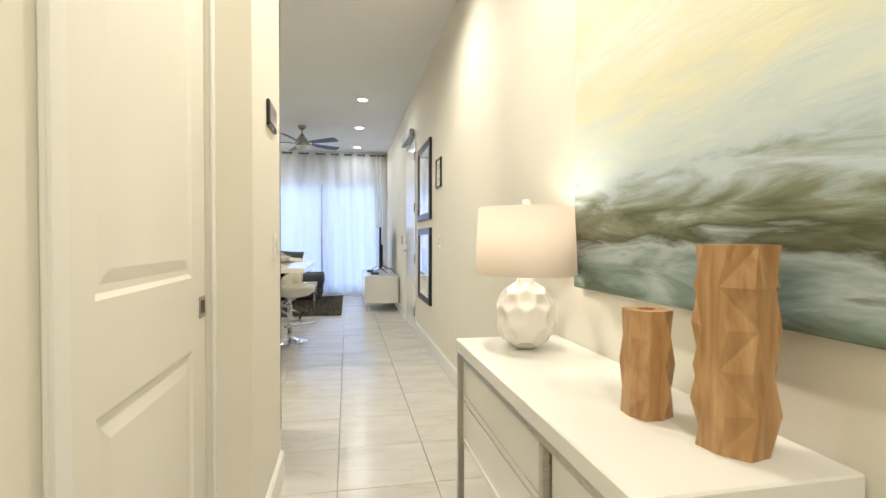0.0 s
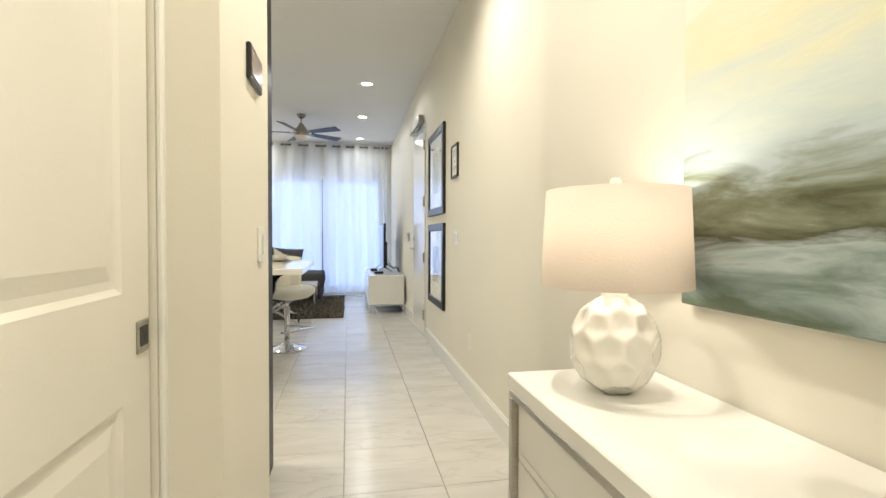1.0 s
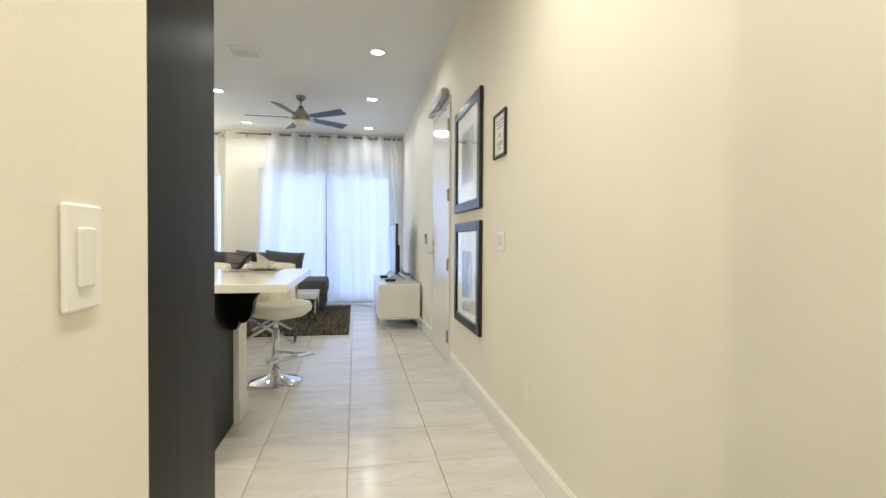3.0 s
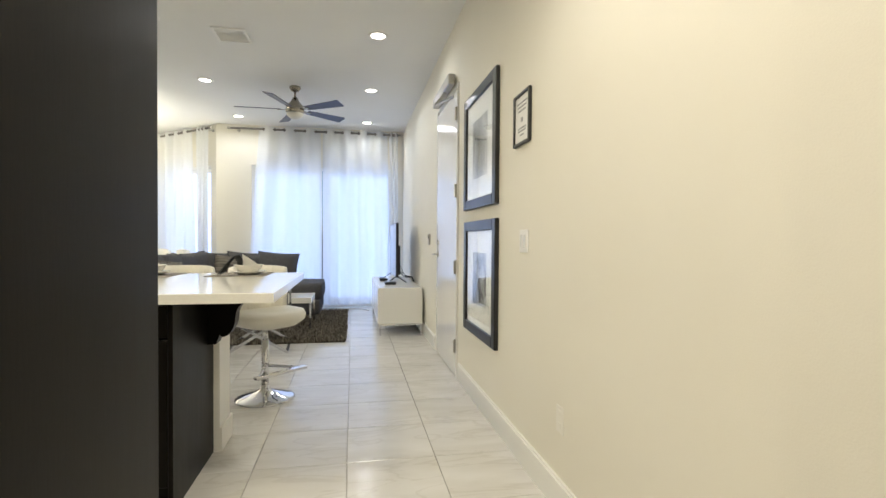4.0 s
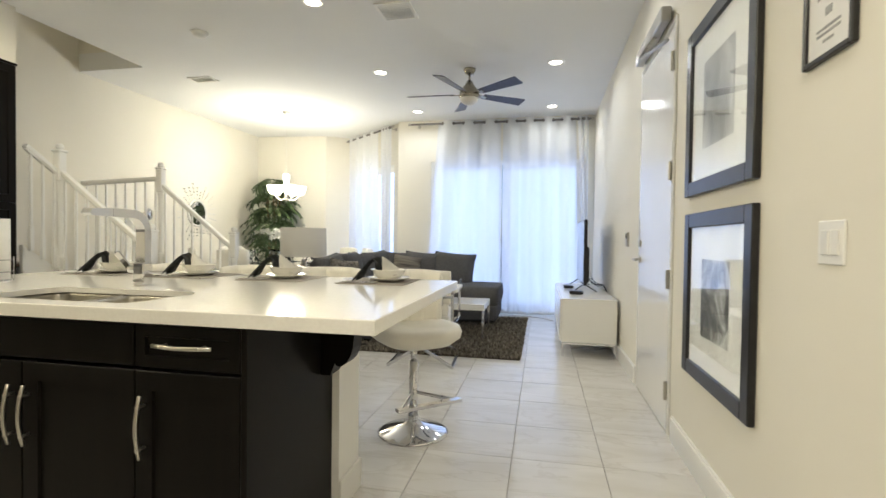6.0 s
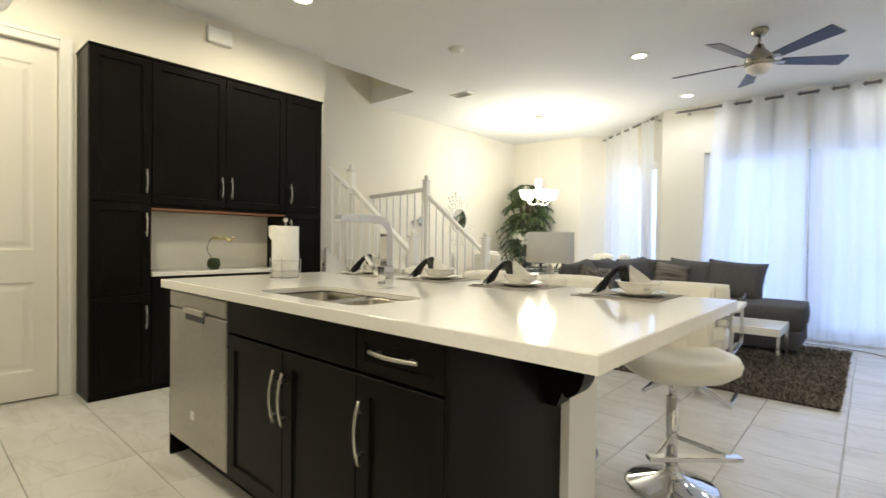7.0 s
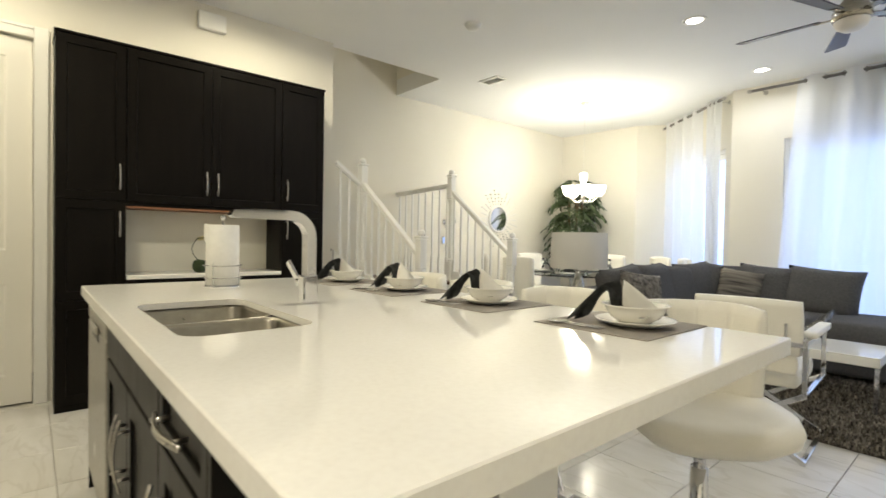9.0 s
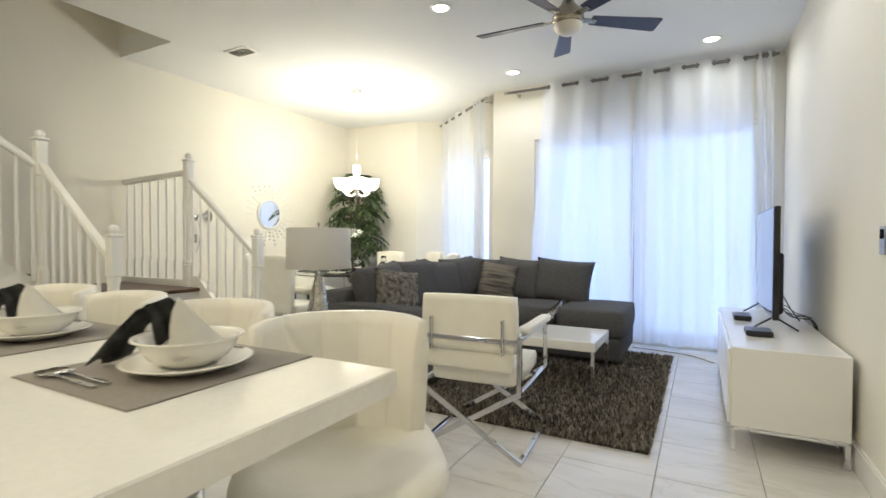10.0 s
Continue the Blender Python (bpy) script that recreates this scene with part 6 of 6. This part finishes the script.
for x0, x1, lo, hi in ((0, 0.016, 0, 0.27), (0.219, 0.235, 0, 0.27), (0.016, 0.219, 0, 0.016), (0.016, 0.219, 0.254, 0.27)):
    box(bm, x0, x1, -0.018, 0, lo, hi, 0.003)
part("frame", bm, FRAMEBLK, cert)
part("paper", box(B(), 0.014, 0.221, -0.008, -0.004, 0.014, 0.256), PAPER, cert)
for k, (x0, x1, z) in enumerate(((0.04, 0.19, 0.215), (0.05, 0.18, 0.195), (0.06, 0.17, 0.175), (0.10, 0.13, 0.12), (0.06, 0.17, 0.085), (0.06, 0.17, 0.07), (0.09, 0.14, 0.05))):
    part("text_bar", box(B(), x0, x1, -0.0095, -0.0078, z, z + (0.022 if k == 3 else 0.007)), varied(mat("faded_ink", (0.3, 0.3, 0.3), 0.6), [(0.25, 0.25, 0.25), (0.4, 0.4, 0.4)], 60), cert)


def painting_mat():
    m = mat("seascape_paint", (0.5, 0.5, 0.45), 0.42)
    t, n = m.node_tree, m.node_tree.nodes
    b = n["Principled BSDF"]
    co, sep = n.new("ShaderNodeTexCoord"), n.new("ShaderNodeSeparateXYZ")
    t.links.new(co.outputs["Object"], sep.inputs[0])
    mp, no = n.new("ShaderNodeMapping"), n.new("ShaderNodeTexNoise")
    mp.inputs["Scale"].default_value = (1.1, 1, 5.0)
    mp.inputs["Rotation"].default_value = (0, 0.14, 0)
    no.inputs["Scale"].default_value, no.inputs["Detail"].default_value, no.inputs["Distortion"].default_value, no.inputs["Roughness"].default_value = 2.8, 7, 0.5, 0.58
    t.links.new(co.outputs["Object"], mp.inputs[0])
    t.links.new(mp.outputs[0], no.inputs["Vector"])
    sc, ad = n.new("ShaderNodeMath"), n.new("ShaderNodeMath")
    sc.operation, sc.inputs[1].default_value, sc.inputs[2].default_value = "MULTIPLY_ADD", 0.36, -0.18
    t.links.new(no.outputs["Fac"], sc.inputs[0])
    dv = n.new("ShaderNodeMath")
    dv.operation, dv.inputs[1].default_value = "DIVIDE", 1.15
    t.links.new(sep.outputs["Z"], dv.inputs[0])
    t.links.new(dv.outputs[0], ad.inputs[0])
    t.links.new(sc.outputs[0], ad.inputs[1])
    ra = n.new("ShaderNodeValToRGB")
    cols = [(0.0, (0.10, 0.135, 0.09)), (0.06, (0.22, 0.29, 0.28)), (0.11, (0.42, 0.50, 0.51)), (0.16, (0.07, 0.075, 0.035)), (0.22, (0.20, 0.225, 0.15)), (0.29, (0.52, 0.62, 0.66)), (0.40, (0.64, 0.71, 0.68)), (0.52, (0.78, 0.76, 0.56)), (0.66, (0.82, 0.82, 0.73)), (0.80, (0.79, 0.72, 0.50)), (1.0, (0.84, 0.80, 0.67))]
    while len(ra.color_ramp.elements) < len(cols):
        ra.color_ramp.elements.new(0.5)
    for e, (p, c) in zip(ra.color_ramp.elements, cols):
        e.position, e.color = p, (*c, 1)
    t.links.new(ad.outputs[0], ra.inputs[0])
    t.links.new(ra.outputs[0], b.inputs["Base Color"])
    bp = n.new("ShaderNodeBump")
    bp.inputs["Strength"].default_value, bp.inputs["Distance"].default_value = 0.25, 0.01
    t.links.new(no.outputs["Fac"], bp.inputs["Height"])
    t.links.new(bp.outputs[0], b.inputs["Normal"])
    return m


art = thing("canvas_painting", "large abstract seascape canvas in green, blue and cream", "painting", facing_west(WX, 3.653, 0.98))
part("canvas", box(B(), 0, 1.6, -0.036, -0.004, 0, 1.16, 0.004), painting_mat(), art)
part("stretcher", box(B(), 0.03, 1.57, -0.006, 0.0, 0.03, 1.13), TREADWOOD, art)

# ---- entry console ----
con = thing("console_table", "white console table with drawers on a chrome frame", "console table")
TY0, TY1, TYM, TX0, TX1, TZ = 2.665, 3.862, 3.03, 0.660, 1.08, 0.765
part("top", box(B(), TX0, TX1, TY0, TY1, TZ - 0.045, TZ, 0.004), WHITELAC, con)
for y in (TY0 + 0.015, TYM, TY1 - 0.015):
    for x in (TX0 + 0.016, TX1 - 0.016):
        part("leg", box(B(), x - 0.012, x + 0.012, y - 0.012, y + 0.012, 0, TZ - 0.068, 0.002), NICKEL, con, "square brushed metal leg")
bm = B()
for x in (TX0 + 0.016, TX1 - 0.016):
    bar(bm, (x, TY0 + 0.003, TZ - 0.057), (x, TY1 - 0.003, TZ - 0.057), 0.024, 0.022)
for y in (TY0 + 0.015, TY1 - 0.015):
    bar(bm, (TX0 + 0.028, y, TZ - 0.057), (TX1 - 0.028, y, TZ - 0.057), 0.024, 0.022)
part("rail", bm, NICKEL, con, "brushed metal rail")
for y0, y1 in ((TY0 + 0.03, TYM - 0.015), (TYM + 0.015, TY1 - 0.03)):
    part("drawer_box", box(B(), TX0 + 0.04, TX1 - 0.03, y0, y1, 0.36, TZ - 0.07), WHITELAC, con)
    for z0, z1 in ((0.365, 0.525), (0.53, 0.69)):
        bm = B()
        box(bm, TX0 + 0.022, TX0 + 0.04, y0 + 0.002, y1 - 0.002, z0, z1, 0.003)
        box(bm, TX0 + 0.018, TX0 + 0.024, y0 + 0.03, y1 - 0.03, z0 + 0.02, z0 + 0.028)
        part("drawer_front", bm, WHITELAC, con, "white drawer front with a grooved edge")


def dimpled_ball(r):
    """A ball carved into shallow hexagonal hollows."""
    seeds = bmesh.new()
    bmesh.ops.create_icosphere(seeds, subdivisions=2, radius=1)
    cs = np.array([v.co[:] for v in seeds.verts])
    seeds.free()
    bm = B()
    bmesh.ops.create_icosphere(bm, subdivisions=5, radius=1)
    for v in bm.verts:
        d = np.sort(np.arccos(np.clip(cs @ np.array(v.co.normalized()[:]), -1, 1)))
        k = min(1, d[0] / max(1e-6, (d[0] + d[1]) / 2))
        v.co = v.co.normalized() * r * (0.88 + 0.12 * k ** 1.6)
    return bm


el = thing("table_lamp", "white ceramic table lamp with cream drum shade, lit", "table lamp", pose(0.868, 3.66, TZ))
bm = dimpled_ball(0.108)
bmesh.ops.translate(bm, vec=(0, 0, 0.100), verts=bm.verts)
bmesh.ops.scale(bm, vec=(1.02, 1.02, 1.17), verts=bm.verts)
for v in bm.verts:
    v.co.z = max(v.co.z, 0.0)
part("base", bm, CHINA, el, "white ceramic ball base with carved hexagon hollows", True)
part("neck", lathe(B(), [(0.045, 0.22), (0.034, 0.235), (0.03, 0.262), (0.012, 0.265), (0.012, 0.30), (0, 0.30)], 24), CHINA, el, "", True)
part("shade", drum(0.180, 0.168, 0.262, 0.497), PINKSHADE, el, "cream linen drum shade", True)
bm = B()
lathe(bm, [(0, 0.53), (0.012, 0.527), (0.018, 0.515), (0.012, 0.503), (0.005, 0.50), (0.005, 0.46), (0, 0.46)], 18)
for k in range(3):
    a = k * 2.094
    rod(bm, (0, 0, 0.485), (0.165 * math.cos(a), 0.165 * math.sin(a), 0.485), 0.002, 6)
part("finial", bm, CHINA, el, "round white finial", True)
part("bulb", lathe(B(), [(0, 0.30), (0.014, 0.30), (0.028, 0.35), (0.02, 0.385), (0, 0.395)], 18), glow("warm_bulb", (1.0, 0.86, 0.66), 1.2), el, "lit bulb", True)


def carved_vase(m, r, h, rings, label, seed):
    v = thing("wooden_vase", label, "vase", m, "carved wooden vases")
    rng = random.Random(seed)
    bm = B()
    n = 8
    rows = []
    for j in range(rings + 1):
        row = []
        for k in range(n):
            a = 2 * math.pi * (k + 0.5 * (j % 2) * 0.6) / n
            rr = r * (0.91 + 0.13 * ((k + j) % 2) + rng.uniform(-0.04, 0.04)) * (1.0 if 0 < j < rings else 0.93)
            row.append(bm.verts.new((rr * math.cos(a), rr * math.sin(a), h * j / rings)))
        rows.append(row)
    for j, (p, q) in enumerate(zip(rows, rows[1:])):
        for k in range(n):
            i = (k + 1) % n
            if (k + j) % 2:
                bm.faces.new((p[k], p[i], q[k]))
                bm.faces.new((p[i], q[i], q[k]))
            else:
                bm.faces.new((p[k], p[i], q[i]))
                bm.faces.new((p[k], q[i], q[k]))
    inner = [[bm.verts.new((0.42 * v0.co.x, 0.42 * v0.co.y, z)) for v0 in rows[-1]] for z in (h, h - 0.08)]
    for p, q in zip([rows[-1], inner[0]], inner):
        for k in range(n):
            i = (k + 1) % n
            bm.faces.new((p[k], p[i], q[i], q[k]))
    bm.faces.new(inner[-1])
    bm.faces.new(rows[0])
    part("body", bm, WOODVASE, v, "faceted natural wood body")
    return v


carved_vase(pose(0.892, 2.985, TZ, 0, 0, 10), 0.056, 0.232, 4, "short faceted natural wood vase on the console", 1)
carved_vase(pose(0.948, 2.80, TZ, 0, 0, 25), 0.071, 0.375, 5, "tall faceted natural wood vase on the console", 2)

# ---- lamps inside fittings ----
lamp("console_bulb", "POINT", pose(0.868, 3.66, TZ + 0.43), 2.2, SOFT, 0.03)
lamp("chandelier_bulbs", "POINT", pose(-3.44, 11.60, CZ + 0.30), 92, (0.98, 0.925, 0.74), 0.16)

# ---- floor tiles ----
PITCH, GAP = 0.457, 0.0035
half = (PITCH - GAP) / 2
bm = B()
lo = [bm.verts.new((sx * half, sy * half, -0.008)) for sx, sy in ((-1, -1), (1, -1), (1, 1), (-1, 1))]
md = [bm.verts.new((sx * half, sy * half, -0.0015)) for sx, sy in ((-1, -1), (1, -1), (1, 1), (-1, 1))]
hi = [bm.verts.new((sx * (half - 0.0015), sy * (half - 0.0015), 0.0)) for sx, sy in ((-1, -1), (1, -1), (1, 1), (-1, 1))]
for p, q in ((lo, md), (md, hi)):
    for k in range(4):
        bm.faces.new((p[k], p[(k + 1) % 4], q[(k + 1) % 4], q[k]))
bm.faces.new(hi)
tile_mesh = bpy.data.meshes.new("tile")
bm.to_mesh(tile_mesh)
bm.free()
tile_mesh.materials.append(TILE)
rng = random.Random(12)
for i in range(-12, 3):
    for j in range(-12, 18):
        x, y = 0.198 + PITCH * (i + 0.5), 5.64 + PITCH * (j + 0.5)
        if x > WX + 0.2 or x < WESTX - 0.1 or y < 0.3 or y > 13.4:
            continue
        if x < -0.45 and y < 4.2 or x < KITX - 0.2 and y < 9.4:
            continue
        if -2.3 < x < -0.75 and 6.5 < y < 6.9 or y > 12.7 and x > -1.6:
            continue
        t = new("tile", tile_mesh)
        t.parent = floor
        t.location = (x, y, 0)
        t.rotation_euler = (0, 0, 0)
